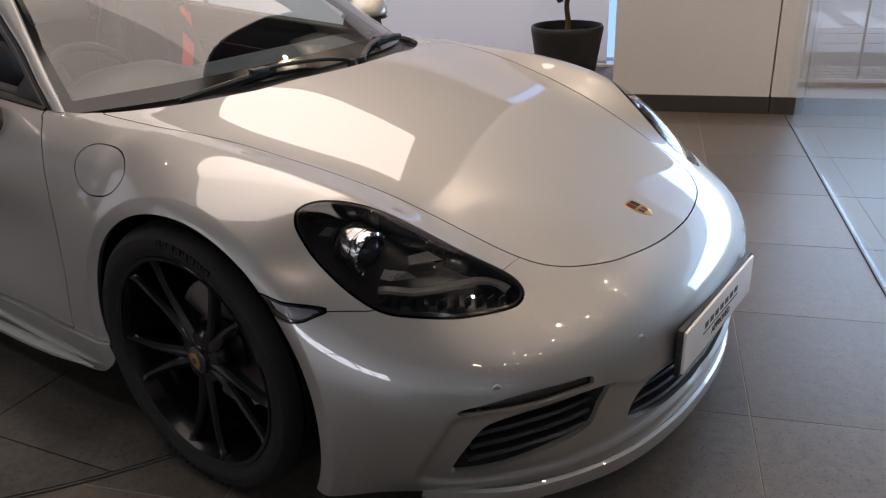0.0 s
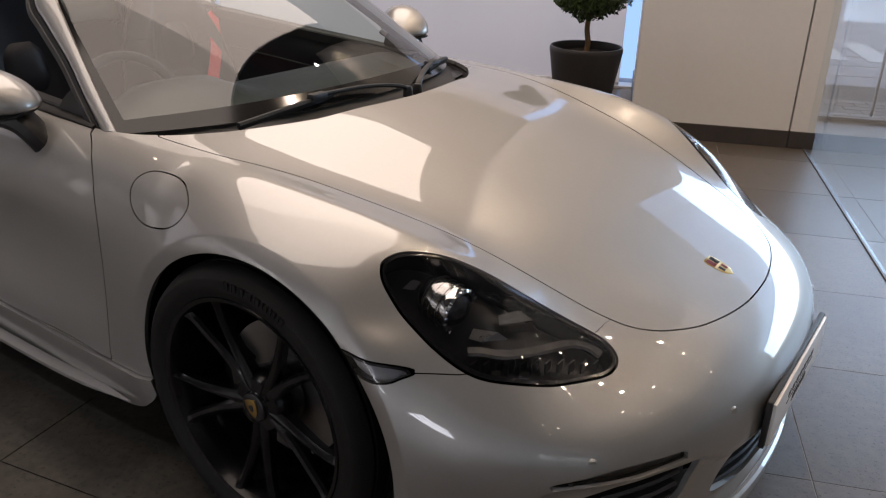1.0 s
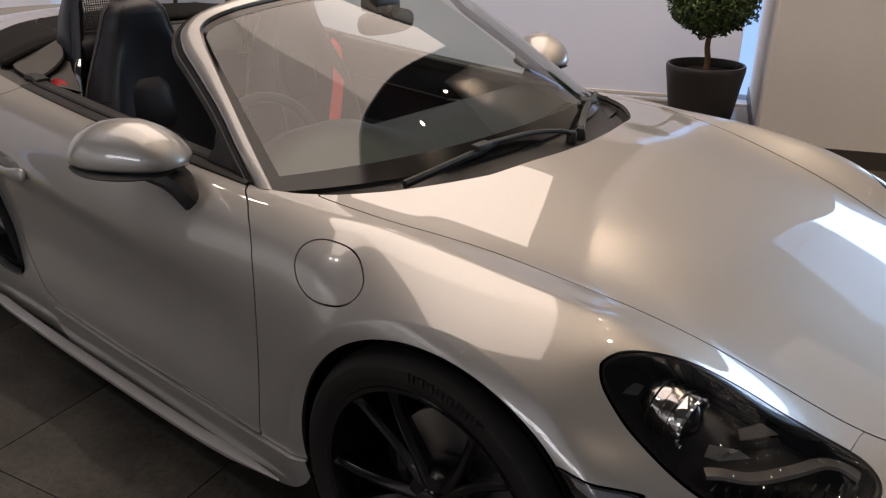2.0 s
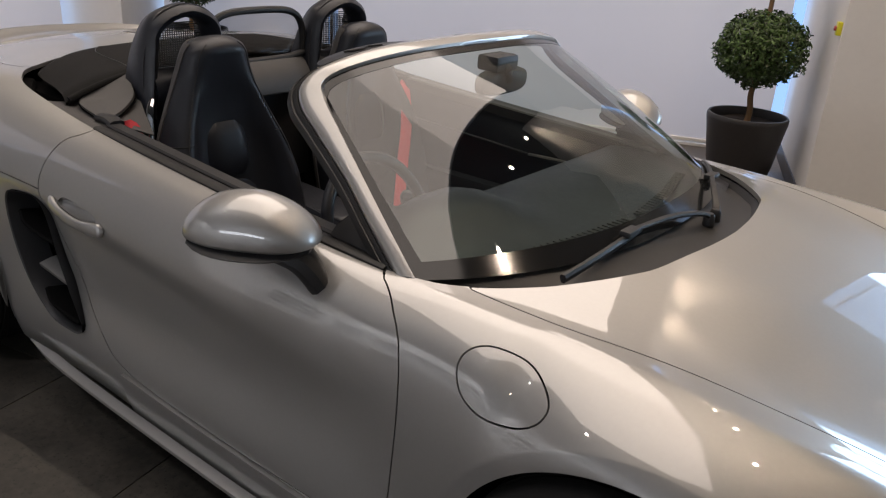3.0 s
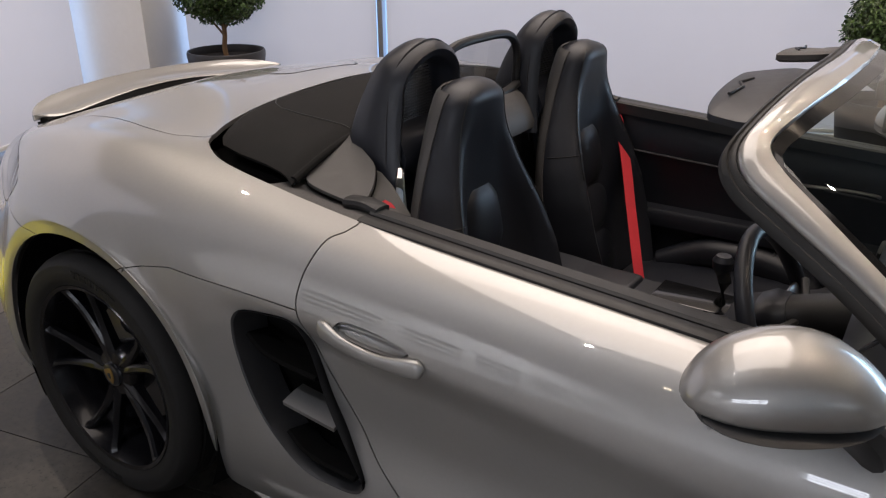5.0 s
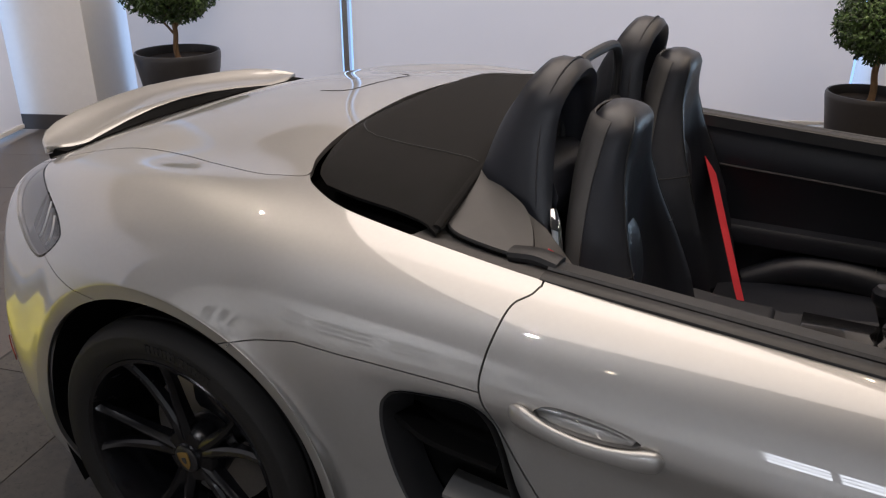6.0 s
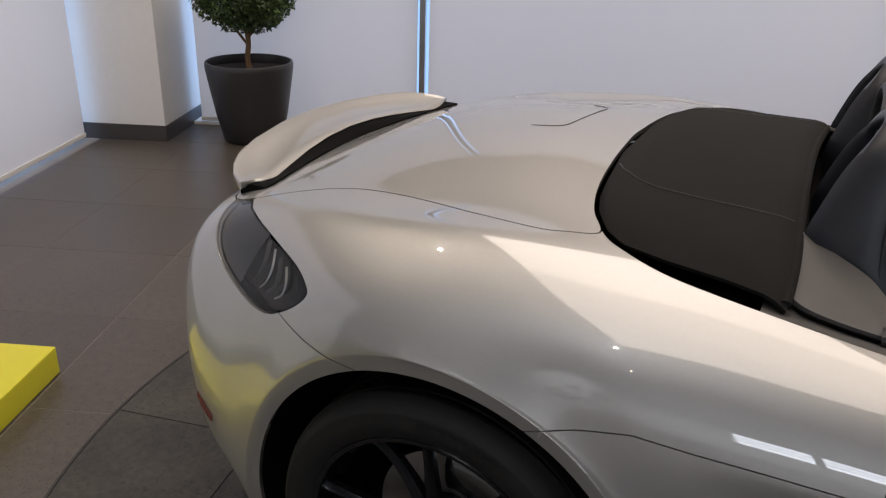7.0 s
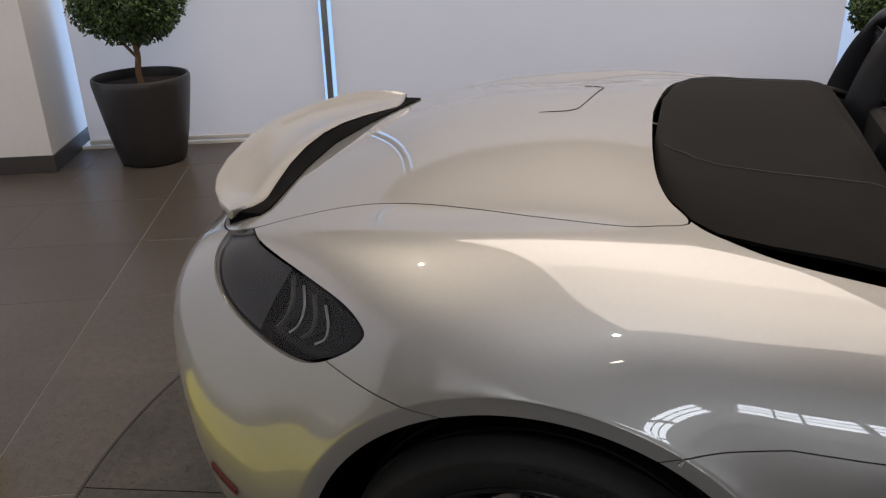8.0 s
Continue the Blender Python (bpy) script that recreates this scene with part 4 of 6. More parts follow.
    slab = [[(-.605 + .135 * a, s * (.765 + .062 * b - .010 * a), .492 - .024 * a - .010 * b * b) for b in np.linspace(0, 1, 5)] for a in np.linspace(0, 1, 7)]
    part("intake_vane", sheet(slab, -.012), PAINT, inlet, "silver cross vane", sharp=60)
    for zc, x0, x1 in ((.60, -.70, -.50), (.385, -.60, -.41)):
        vane = curve([(x0, s * .80, zc + .02), (x0 * .6 + x1 * .4, s * .822, zc + .004), (x1, s * .812, zc - .016)], 5)
        part("intake_vane", sweep(vane, [(-.035, -.012), (.02, -.004), (.024, .003), (.018, .008), (-.035, .004)]), DARK, inlet)
# ---- the car: cabin ----
# dashboard with a raised hood over the dials on the driver's side
rows = []
for y in np.linspace(-.66, .66, 45):
    hump = math.exp(-((y + .35) / .17) ** 4)
    mid = math.exp(-(y / .14) ** 4)
    side = max(0, abs(y) - .5) / .16
    fx = -.10 * (abs(y) / .66) ** 2
    rows.append([(x + fx * (x > .6), y, z) for x, z in ((.93, .80), (.86, .806 - .02 * side), (.76, .812), (.66, .818 + .006 * hump), (.57, .822 + .035 * hump), (.49, .822 + .052 * hump), (.43, .815 + .048 * hump), (.405, .80 + .035 * hump), (.40 + .03 * hump, .775), (.435 + .03 * hump, .72), (.41 - .05 * mid, .68), (.40 - .06 * mid, .62), (.43 - .12 * mid, .54), (.50 - .16 * mid, .40))])
dash = part("dashboard", sheet(rows), LEATHER, car, "black leather dashboard with a raised dial hood", sharp=60)
for x0, y0, x1, y1 in ((.735, -.47, .815, -.03), (.815, .03, .735, .47)):
    vent = part("defroster_vent", sweep([(x0, y0, .8185), ((x0 + x1) / 2 + .012, (y0 + y1) / 2, .819), (x1, y1, .8185)], oval(.016, .003, 8, 4)), BLACK_PLASTIC, dash, "black slotted defroster vent")
    for q in range(22):
        t = (q + .5) / 22
        c = Vector((x0 + (x1 - x0) * t + .012 * (1 - abs(2 * t - 1)), y0 + (y1 - y0) * t, .8225))
        part("vent_slat", box(tuple(c - Vector((.013, .003, .001))), tuple(c + Vector((.013, .003, .0015)))), SEAL, vent)
for y in (-.52, -.12, .12, .52):
    part("air_vent", box((.385, y - .05, .70), (.44, y + .05, .755), .012), BLACK_PLASTIC, dash, "black dashboard air vent")
part("dial_pod", lathe([(0, 0), (.052, 0), (.056, -.006), (.056, -.03)], 32, "x", (.44, -.35, .80)), BLACK_GLOSS, dash)
part("centre_console", loft([[(x, y, z) for y, z in ((-w, .26), (-w, zt - .02), (-w + .015, zt), (w - .015, zt), (w, zt - .02), (w, .26))] for x, w, zt in ((-.58, .085, .58), (-.35, .088, .57), (-.12, .09, .55), (.10, .10, .57), (.28, .12, .62), (.40, .13, .70))]), LEATHER, car, "black leather centre console", sharp=40)
part("armrest_lid", box((-.46, -.075, .53), (-.14, .075, .565), .017, 4), LEATHER, car, "padded black armrest lid")
shift = part("gear_selector", sweep([(.08, 0, .57), (.085, 0, .63), (.075, 0, .66)], oval(.016, .016, 12)), BLACK_PLASTIC, car, "black gear selector")
part("selector_knob", lathe([(0, .70), (.018, .698), (.026, .685), (.024, .665), (.014, .65)], 20, "z", (.075, 0, 0)), LEATHER, shift)
part("console_trim", box((-.08, -.06, .562), (.22, .06, .572), .004), BLACK_GLOSS, car, "gloss black console trim")
for k in range(8):
    part("console_button", box((-.05 + .03 * k, -.085, .560), (-.03 + .03 * k, -.068, .576), .003), BLACK_PLASTIC, car)
# steering wheel
R = Matrix.Translation((.275, -.345, .735)) @ Matrix.Rotation(radians(-23), 4, "Y")
ring = [[R @ Vector((math.cos(b) * .017, (.178 + math.sin(b) * .0155) * math.cos(a), (.178 + math.sin(b) * .0155) * math.sin(a))) for b in np.linspace(0, 2 * math.pi, 12, False)] for a in np.linspace(0, 2 * math.pi, 49)]
steer = part("steering_wheel", loft(ring, True, False), LEATHER, car, "black leather steering wheel")
part("wheel_boss", loft([[R @ Vector((h, u * k, v * k)) for u, v in oval(.07, .055, 20, 3)] for h, k in ((.03, .8), (0, 1), (-.025, .95), (-.035, .6))]), LEATHER, steer)
for a in (0, 180, 270):
    c, s_ = math.cos(radians(a)), math.sin(radians(a))
    part("wheel_spoke", sweep([R @ Vector((-.005, c * .05, s_ * .05)), R @ Vector((-.005, c * .11, s_ * .11)), R @ Vector((0, c * .175, s_ * .175))], oval(.006, .018, 10, 3), up=tuple(R.to_3x3() @ Vector((0, -s_, c)))), STEEL if a != 270 else LEATHER, steer)
part("steering_column", sweep([R @ Vector((.0, 0, 0)), R @ Vector((.2, 0, -.02))], oval(.05, .045, 14, 3)), BLACK_PLASTIC, steer)
for s in (-1, 1):
    part("column_stalk", sweep([R @ Vector((.045, s * .04, .01)), R @ Vector((.03, s * .13, .03))], oval(.008, .006, 8)), BLACK_PLASTIC, steer)


def build_seat(cy, outer, back):
    """One sports seat: backrest with headrest and wings, hard rear shell, neck pad, seams, cushion and release lever. outer: the side towards the door."""
    spine = curve([(-.37, .36), (-.415, .52), (-.45, .68), (-.475, .83), (-.482, .96), (-.474, 1.05), (-.463, 1.114)], 6)
    n = len(spine)
    t = np.linspace(0, 1, n)
    width = np.interp(t, [0, .1, .2, .32, .42, .52, .60, .68, .76, .84, .9, .95, .98, 1], [.215, .24, .252, .25, .230, .196, .166, .140, .122, .110, .101, .085, .062, .022])
    thick = np.interp(t, [0, .3, .6, .8, .92, .97, 1], [.055, .06, .058, .058, .054, .042, .012])
    wing = np.interp(t, [0, .15, .3, .45, .58, .7, .8], [.085, .085, .075, .052, .026, .008, 0])
    dish = np.interp(t, [0, .5, .7, .9, 1], [.030, .026, .012, .006, 0])
    d = np.gradient(spine, axis=0)

    def front(i, u, v, grow=0.0):
        (x, z), (dx, dz) = spine[i], d[i]
        q = Vector((dz, 0, -dx)).normalized()
        f = v * (thick[i] + grow)
        if v > 0:
            f += wing[i] * math.exp(-((abs(u) - .80) / .20) ** 2) * min(1, v * 1.6) - dish[i] * (1 - min(1, abs(u) / .7) ** 2)
        return Vector((x, cy + u * (width[i] + grow), z)) + q * f

    outline = oval(1, 1, 44, 2.5)
    seat = part("seat", loft([[front(i, u, v) for u, v in outline] for i in range(n)]), LEATHER, car, "black leather sports seat with built-in headrest", sharp=60)
    # hard grey shell round the back
    rear = [(u, v) for u, v in oval(1, 1, 44, 2.5) if v < .02]
    rear.sort(key=lambda q: q[0])
    part("back_shell", sheet([[front(i, u, v - .10, .004) for u, v in rear] for i in range(4, n - 2)], .004), GREY_PLASTIC, seat, "grey hard shell of the backrest", sharp=60)
    # seams: round the face of the headrest, across the wings
    for sg in (-1, 1):
        edge = [front(i, sg * .80, (1 - .80 ** 2.5) ** (1 / 2.5), .0005) for i in range(int(n * .40), n - 1)]
        part("seat_seam", sweep([tuple(q) for q in edge], oval(.0016, .0016, 6)), SEAL, seat)
        i = int(n * .46)
        cross = [front(i, sg * math.cos(a) ** .8, math.sin(a) ** .8, .0006) for a in np.linspace(.02, .85, 9)]
        part("seat_seam", sweep([tuple(q) for q in cross], oval(.0016, .0016, 6)), SEAL, seat)
    at = lambda f: (np.interp(f, t, spine[:, 0]), np.interp(f, t, spine[:, 1]))
    # centre panels with seams between them
    for f0, f1, w0, w1, nm in ((.02, .16, .125, .130, "backrest_panel"), (.17, .315, .130, .125, "backrest_panel"), (.33, .52, .098, .082, "neck_pad")):
        rows = []
        high = .034 if nm == "neck_pad" else .022
        for f in np.linspace(f0, f1, 11):
            x, z = at(f)
            h = float(np.interp(f, t, thick))
            g = (f - f0) / (f1 - f0)
            w = (w0 + (w1 - w0) * g) * (1 - .35 * max(0, abs(2 * g - 1) - .55) ** 1.2 * 2)
            pad = high * math.sin(math.pi * min(1, max(0, .06 + .88 * g))) ** .35
            rows.append([(x + h - .040 + pad * (1 - abs(u) ** 4), cy + u * w, z + .35 * (h - .040 + pad * (1 - abs(u) ** 4))) for u in np.linspace(-1, 1, 13)])
        part(nm, sheet(rows), LEATHER, seat, sharp=70)
    for sg in (-1, 1):
        c = curve([(-.24, cy + sg * .185, .395), (-.10, cy + sg * .212, .445), (.04, cy + sg * .215, .455), (.16, cy + sg * .205, .440), (.25, cy + sg * .175, .40)], 5)
        bolster = part("cushion_bolster", sweep(c, oval(.055, .05, 16, 2.4), sizes=np.interp(np.linspace(0, 1, len(c)), [0, .3, .8, 1], [.6, 1, 1, .5])), LEATHER, seat)
        for k in (9, 13):
            part("seat_seam", sweep([tuple(Vector(c[k]) + Vector((0, .0505 * math.cos(a), .0555 * math.sin(a)))) for a in np.linspace(.3, 2.8, 10)], oval(.0014, .0014, 6)), SEAL, bolster)
    rows = [[(x, cy + u * .20, z + .012 * (1 - u * u)) for u in np.linspace(-1, 1, 9)] for x, z in ((-.30, .355), (-.18, .372), (-.02, .385), (.13, .392), (.24, .388), (.29, .36), (.305, .30), (.29, .26))]
    part("seat_cushion", sheet(rows, -.03), LEATHER, seat, sharp=60)
    part("seat_base", box((-.20, cy - .18, .24), (.28, cy + .18, .36), .02), BLACK_PLASTIC, seat)
    x, z = at(.50)
    lever = curve([(x - .075, cy + outer * .175, z + .10), (x - .06, cy + outer * .195, z + .06), (x - .045, cy + outer * .207, z - .01)], 4)
    part("release_lever", sweep(lever, oval(.012, .009, 10, 3), sizes=np.interp(np.linspace(0, 1, len(lever)), [0, .3, 1], [.6, 1, .9])), CHROME, seat, "chrome backrest release")
    for ob in [seat] + list(seat.children) + list(bolster.children) + [q for o in seat.children for q in o.children if o != bolster]:
        ob.data.transform(Matrix.Translation((back, 0, 0)))
    return seat


build_seat(-.285, -1, 0)
build_seat(.385, 1, -.03)

# ---- roll hoops, wind deflector, rear shelf, fabric roof cover ----
for s in (-1, 1):
    y0, y1 = s * .46 + .018, s * .20 + .018
    line = curve([(-.60, y0 + s * .01, .86), (-.615, y0, .95), (-.620, y0 - s * .018, 1.07), (-.610, y0 - s * .045, 1.142), (-.602, (y0 + y1) / 2, 1.174), (-.610, y1 + s * .045, 1.142), (-.620, y1 + s * .018, 1.07), (-.615, y1, .95), (-.60, y1 - s * .01, .86)], 6)
    m = len(line)
    sect = [(-.060, .0), (-.045, .018), (0, .024), (.045, .020), (.058, .004), (.05, -.012), (0, -.018), (-.05, -.012)]
    p = line
    dirs = np.gradient(p, axis=0)
    centre = Vector((-.62, (y0 + y1) / 2, .98))
    rings = []
    for i in range(m):
        a = Vector(p[i])
        tdir = Vector(dirs[i]).normalized()
        out = (a - centre)
        out.x = 0
        out = (out - tdir * out.dot(tdir)).normalized()
        fwd = tdir.cross(out).normalized()
        if fwd.x < 0:
            fwd = -fwd
        grow = .42 + 1.25 * min(1, max(0, (1.17 - a.z) / .195))
        rings.append([a + fwd * (u * grow if u < 0 else u) + out * v for u, v in sect])
    hoop = part("roll_hoop", loft(rings), LEATHER, car, "black leather-covered roll hoop", sharp=60)
    part("hoop_seam", sweep(p + np.array((.030, 0, .0)) + np.array([tuple((Vector(q) - centre).normalized() * .024) for q in p]), oval(.002, .002, 6)), STITCH, hoop)
    # fine mesh filling the hoop
    bm = bmesh.new()
    ya, yb = min(y0, y1) + .03, max(y0, y1) - .03
    for k in range(26):
        y = ya + (yb - ya) * k / 25
        hh = 1.135 - .5 * ((y - (ya + yb) / 2) / (yb - ya)) ** 2 * .5
        bm2 = box((-.632, y - .0011, .985), (-.629, y + .0011, hh))
        tmp = bpy.data.meshes.new("t")
        bm2.to_mesh(tmp)
        bm2.free()
        bm.from_mesh(tmp)
    for k in range(22):
        z = .985 + .15 * k / 21
        bm2 = box((-.6325, ya + .012 * (k / 21) ** 4, z - .0011), (-.6285, yb - .012 * (k / 21) ** 4, z + .0011))
        tmp = bpy.data.meshes.new("t")
        bm2.to_mesh(tmp)
        bm2.free()
        bm.from_mesh(tmp)
    tagged(part("hoop_mesh", bm, BLACK_PLASTIC, hoop, "black wire mesh"), kind="stuff")
    yl, yr = min(y0, y1) + .004, max(y0, y1) - .004
    lining = [[(x, yl + (yr - yl) * (.5 - .5 * math.cos(math.pi * g)), z) for g in np.linspace(0, 1, 9)] for x, z in ((-.640, .99), (-.600, .992), (-.572, .975), (-.560, .945), (-.566, .915), (-.585, .895), (-.575, .86), (-.560, .78), (-.555, .66), (-.57, .58))]
    part("hoop_panel", sheet(lining, -.012), LEATHER, hoop, "black padded lining below the hoop", sharp=60)
    # grey flap beside the hoop and the trim round it
    quad = [(-.717, .433, .978), (-.655, .460, .957), (-.596, .491, .936), (-.556, .548, .913), (-.536, .606, .895), (-.556, .620, .894), (-.625, .619, .901), (-.690, .612, .913), (-.722, .575, .925), (-.732, .50, .955)]
    loop = curve([(x, s * y, z) for x, y, z in quad], 4, True)
    mid = loop.mean(0)
    lift = np.array((.28, s * .40, .87))
    ring = lambda kk, d: [tuple(mid + (q - mid) * kk + lift * d) for q in loop]
    part("roof_flap", loft([ring(1.0, -.012), ring(1.0, .000), ring(.985, .003), ring(.6, .004), ring(.2, .0045)]), GREY_PLASTIC, car, "grey plastic roof mechanism flap", sharp=50)
    part("flap_gap", loft([ring(1.035, -.010), ring(1.035, -.006), ring(.9, -.006)]), DARK, car)
    trim = [[(x, s * y, z) for y, z in prof] for x, prof in (
        (-.75, ((.675, .918), (.655, .913), (.60, .905), (.52, .93), (.44, .955))),
        (-.70, ((.682, .912), (.655, .908), (.62, .898), (.52, .925), (.43, .955))),
        (-.62, ((.683, .900), (.655, .898), (.62, .886), (.52, .90), (.46, .925))),
        (-.55, ((.682, .893), (.655, .892), (.615, .878), (.55, .892), (.49, .90))),
        (-.49, ((.682, .886), (.655, .888), (.60, .880), (.55, .862), (.50, .84))))]
    part("shelf_trim", sheet(trim, .004), GREY_PLASTIC, car, "dark plastic trim behind the door", sharp=50)
    part("trim_cap", sweep(curve([(-.57, s * .615, .895), (-.52, s * .618, .900), (-.475, s * .622, .893)], 4), oval(.022, .012, 10, 3)), BLACK_PLASTIC, car, "black belt guide cap")
frame_line = curve([(-.625, -.20, 1.00), (-.622, -.195, 1.10), (-.618, -.14, 1.150), (-.615, 0, 1.160), (-.618, .14, 1.150), (-.622, .195, 1.10), (-.625, .20, 1.00)], 6)
deflector = part("wind_deflector", sweep(frame_line, oval(.012, .012, 10), up=(1, 0, 0)), BLACK_PLASTIC, car, "tinted wind deflector in a black frame")
part("deflector_bar", sweep(curve([(-.62, -.20, 1.005), (-.61, -.1, .995), (-.61, .1, .995), (-.62, .20, 1.005)], 5), oval(.014, .012, 10), up=(0, 0, 1)), BLACK_PLASTIC, deflector)
pane = part("deflector_pane", sheet([[(-.62, y, z0 + (z1 - z0) * t) for t in np.linspace(0, 1, 5)] for y, z0, z1 in [(q, .99, 1.15 - 4.2 * max(0, abs(q) - .13) ** 1.6) for q in np.linspace(-.195, .195, 15)]]), MESH_GLASS, deflector, "grey tinted pane")
pane.visible_shadow = False
part("centre_bulkhead", box((-.66, -.215, .55), (-.60, .215, .985), .025, 3), LEATHER_MATT, car, "black padded rear bulkhead")
part("bulkhead_lid", sheet([[(x - .012 * abs(u) ** 4, u * .185, z - .006 * abs(u) ** 6) for u in np.linspace(-1, 1, 15)] for x, z in ((-.622, .985), (-.605, .992), (-.585, .980), (-.562, .948), (-.548, .915), (-.549, .898), (-.575, .888))], -.008), GREY_PLASTIC, car, "grey lid between the roll hoops")
rows = []
for x in np.linspace(-1.122, -.712, 21):
    f = (x + 1.122) / .41
    half = float(np.interp(x, [-1.122, -1.115, -1.10, -1.075, -1.04, -1.0, -.92, -.82, -.712], [.20, .30, .40, .483, .543, .578, .598, .612, .642]))
    row = []
    for u in np.linspace(-1, 1, 41):
        y = u * half
        crown_z = .968 + .046 * (1 - (y / .62) ** 2) - .030 * abs(u) ** 10 - .020 * max(0, .14 - f) / .14 - .016 * (max(0, f - .9) / .1) ** 2
        fold = .0016 * math.sin(9 * y + 4 * x) * math.sin(13 * x)
        front = .020 * max(0, 1 - abs(y) / .42) * f
        row.append((x - front, y, crown_z + fold - .010 * (f - .5) * abs(u) ** 3))
    rows.append(row)
roof = part("folded_roof_cover", sheet(rows, .010), FABRIC, car, "black fabric cover of the folded roof", sharp=60)
for k in (7, 33):
    part("roof_seam", sweep([(r[k][0], r[k][1], r[k][2] + .0008) for r in rows[1:-1]], oval(.0016, .0011, 6)), SEAL, roof, "sewn seam of the roof cover")
part("roof_well", box((-1.12, -.60, .86), (-.70, .60, .90), .01), DARK, car)
# block added to keep the gap under the cover dark
part("roof_stack", box((-1.108, -.36, .895), (-.74, .36, .952), .01), DARK, car, "dark filler block below the roof cover")
for s in (-1, 1):
    side_line = curve([(-1.05, s * .555, .945), (-.97, s * .605, .935), (-.89, s * .630, .927), (-.82, s * .640, .920), (-.765, s * .642, .912)], 6)
    part("roof_gutter", sweep(side_line + (0, s * .035, -.035), oval(.03, .02, 8)), DARK, car)
part("roof_edge_roll", sweep(curve([(-.716, -.63, .920), (-.716, -.54, .950), (-.722, -.42, .974), (-.732, -.2, .992), (-.735, 0, .997), (-.732, .2, .992), (-.722, .42, .974), (-.716, .54, .950), (-.716, .63, .920)], 6), oval(.010, .010, 10)), FABRIC, roof)

# ---- belts, sun visors, inside mirror ----
def strap(line, width, facing):
    p = curve(line, 6)
    return sweep(p, [(-width / 2, -.001), (width / 2, -.001), (width / 2, .001), (-width / 2, .001)], up=facing)


part("seat_belt", strap([(-.485, .60, .845), (-.460, .583, .858), (-.398, .53, .735), (-.328, .435, .60), (-.232, .31, .415), (-.19, .26, .37)], .05, (1, -.15, .5)), RED_BELT, car, "bright red seat belt across the seat")
part("seat_belt", strap([(-.50, -.60, .78), (-.515, -.572, .858), (-.50, -.55, .852), (-.46, -.54, .70), (-.36, -.53, .42)], .047, (1, .3, .5)), RED_BELT, car, "bright red seat belt hanging by the door")
part("belt_buckle", box((-.21, .10, .42), (-.17, .13, .50), .006), BADGE_RED, car, "red belt buckle")
for s in (-1, 1):
    loop = curve([(.20, s * .44, 1.130), (.135, s * .43, 1.127), (.105, s * .40, 1.130), (.09, s * .30, 1.142), (.09, s * .17, 1.151), (.11, s * .12, 1.155), (.21, s * .11, 1.168), (.215, s * .30, 1.155)], 4, True)
    mid = loop.mean(0)
    ring = lambda kk, dz: [tuple(mid + (q - mid) * kk + (0, 0, dz)) for q in loop]
    visor = part("sun_visor", loft([ring(.9, -.011), ring(1, -.006), ring(1, .006), ring(.9, .011), ring(.4, .012)]), GREY_PLASTIC if s > 0 else LEATHER, car, "black folded-back sun visor", sharp=50)
    part("visor_clip", sweep([(.13, s * .20, 1.163), (.115, s * .24, 1.161), (.13, s * .27, 1.159), (.12, s * .33, 1.155)], oval(.003, .003, 6)), BLACK_PLASTIC, visor)
arm = part("inside_mirror", loft([[(.37 + h, .018 + u * k, 1.085 + v * k) for u, v in oval(.112, .036, 24, 3)] for h, k in ((.022, .75), (.012, .95), (-.006, 1), (-.010, .97))]), BLACK_PLASTIC, car, "black inside rear-view mirror")
part("mirror_pane", loft([[(.3595, .018 + u * k, 1.085 + v * k) for u, v in oval(.106, .031, 24, 3)] for k in (1, .5)]), MIRROR, arm)
part("mirror_stem", sweep([(.385, .018, 1.09), (.40, .0, 1.12), (.37, 0, 1.150)], oval(.018, .014, 10)), BLACK_PLASTIC, arm)
part("sensor_pod", box((.33, -.05, 1.115), (.40, .05, 1.158), .012), BLACK_PLASTIC, arm, "black sensor housing")
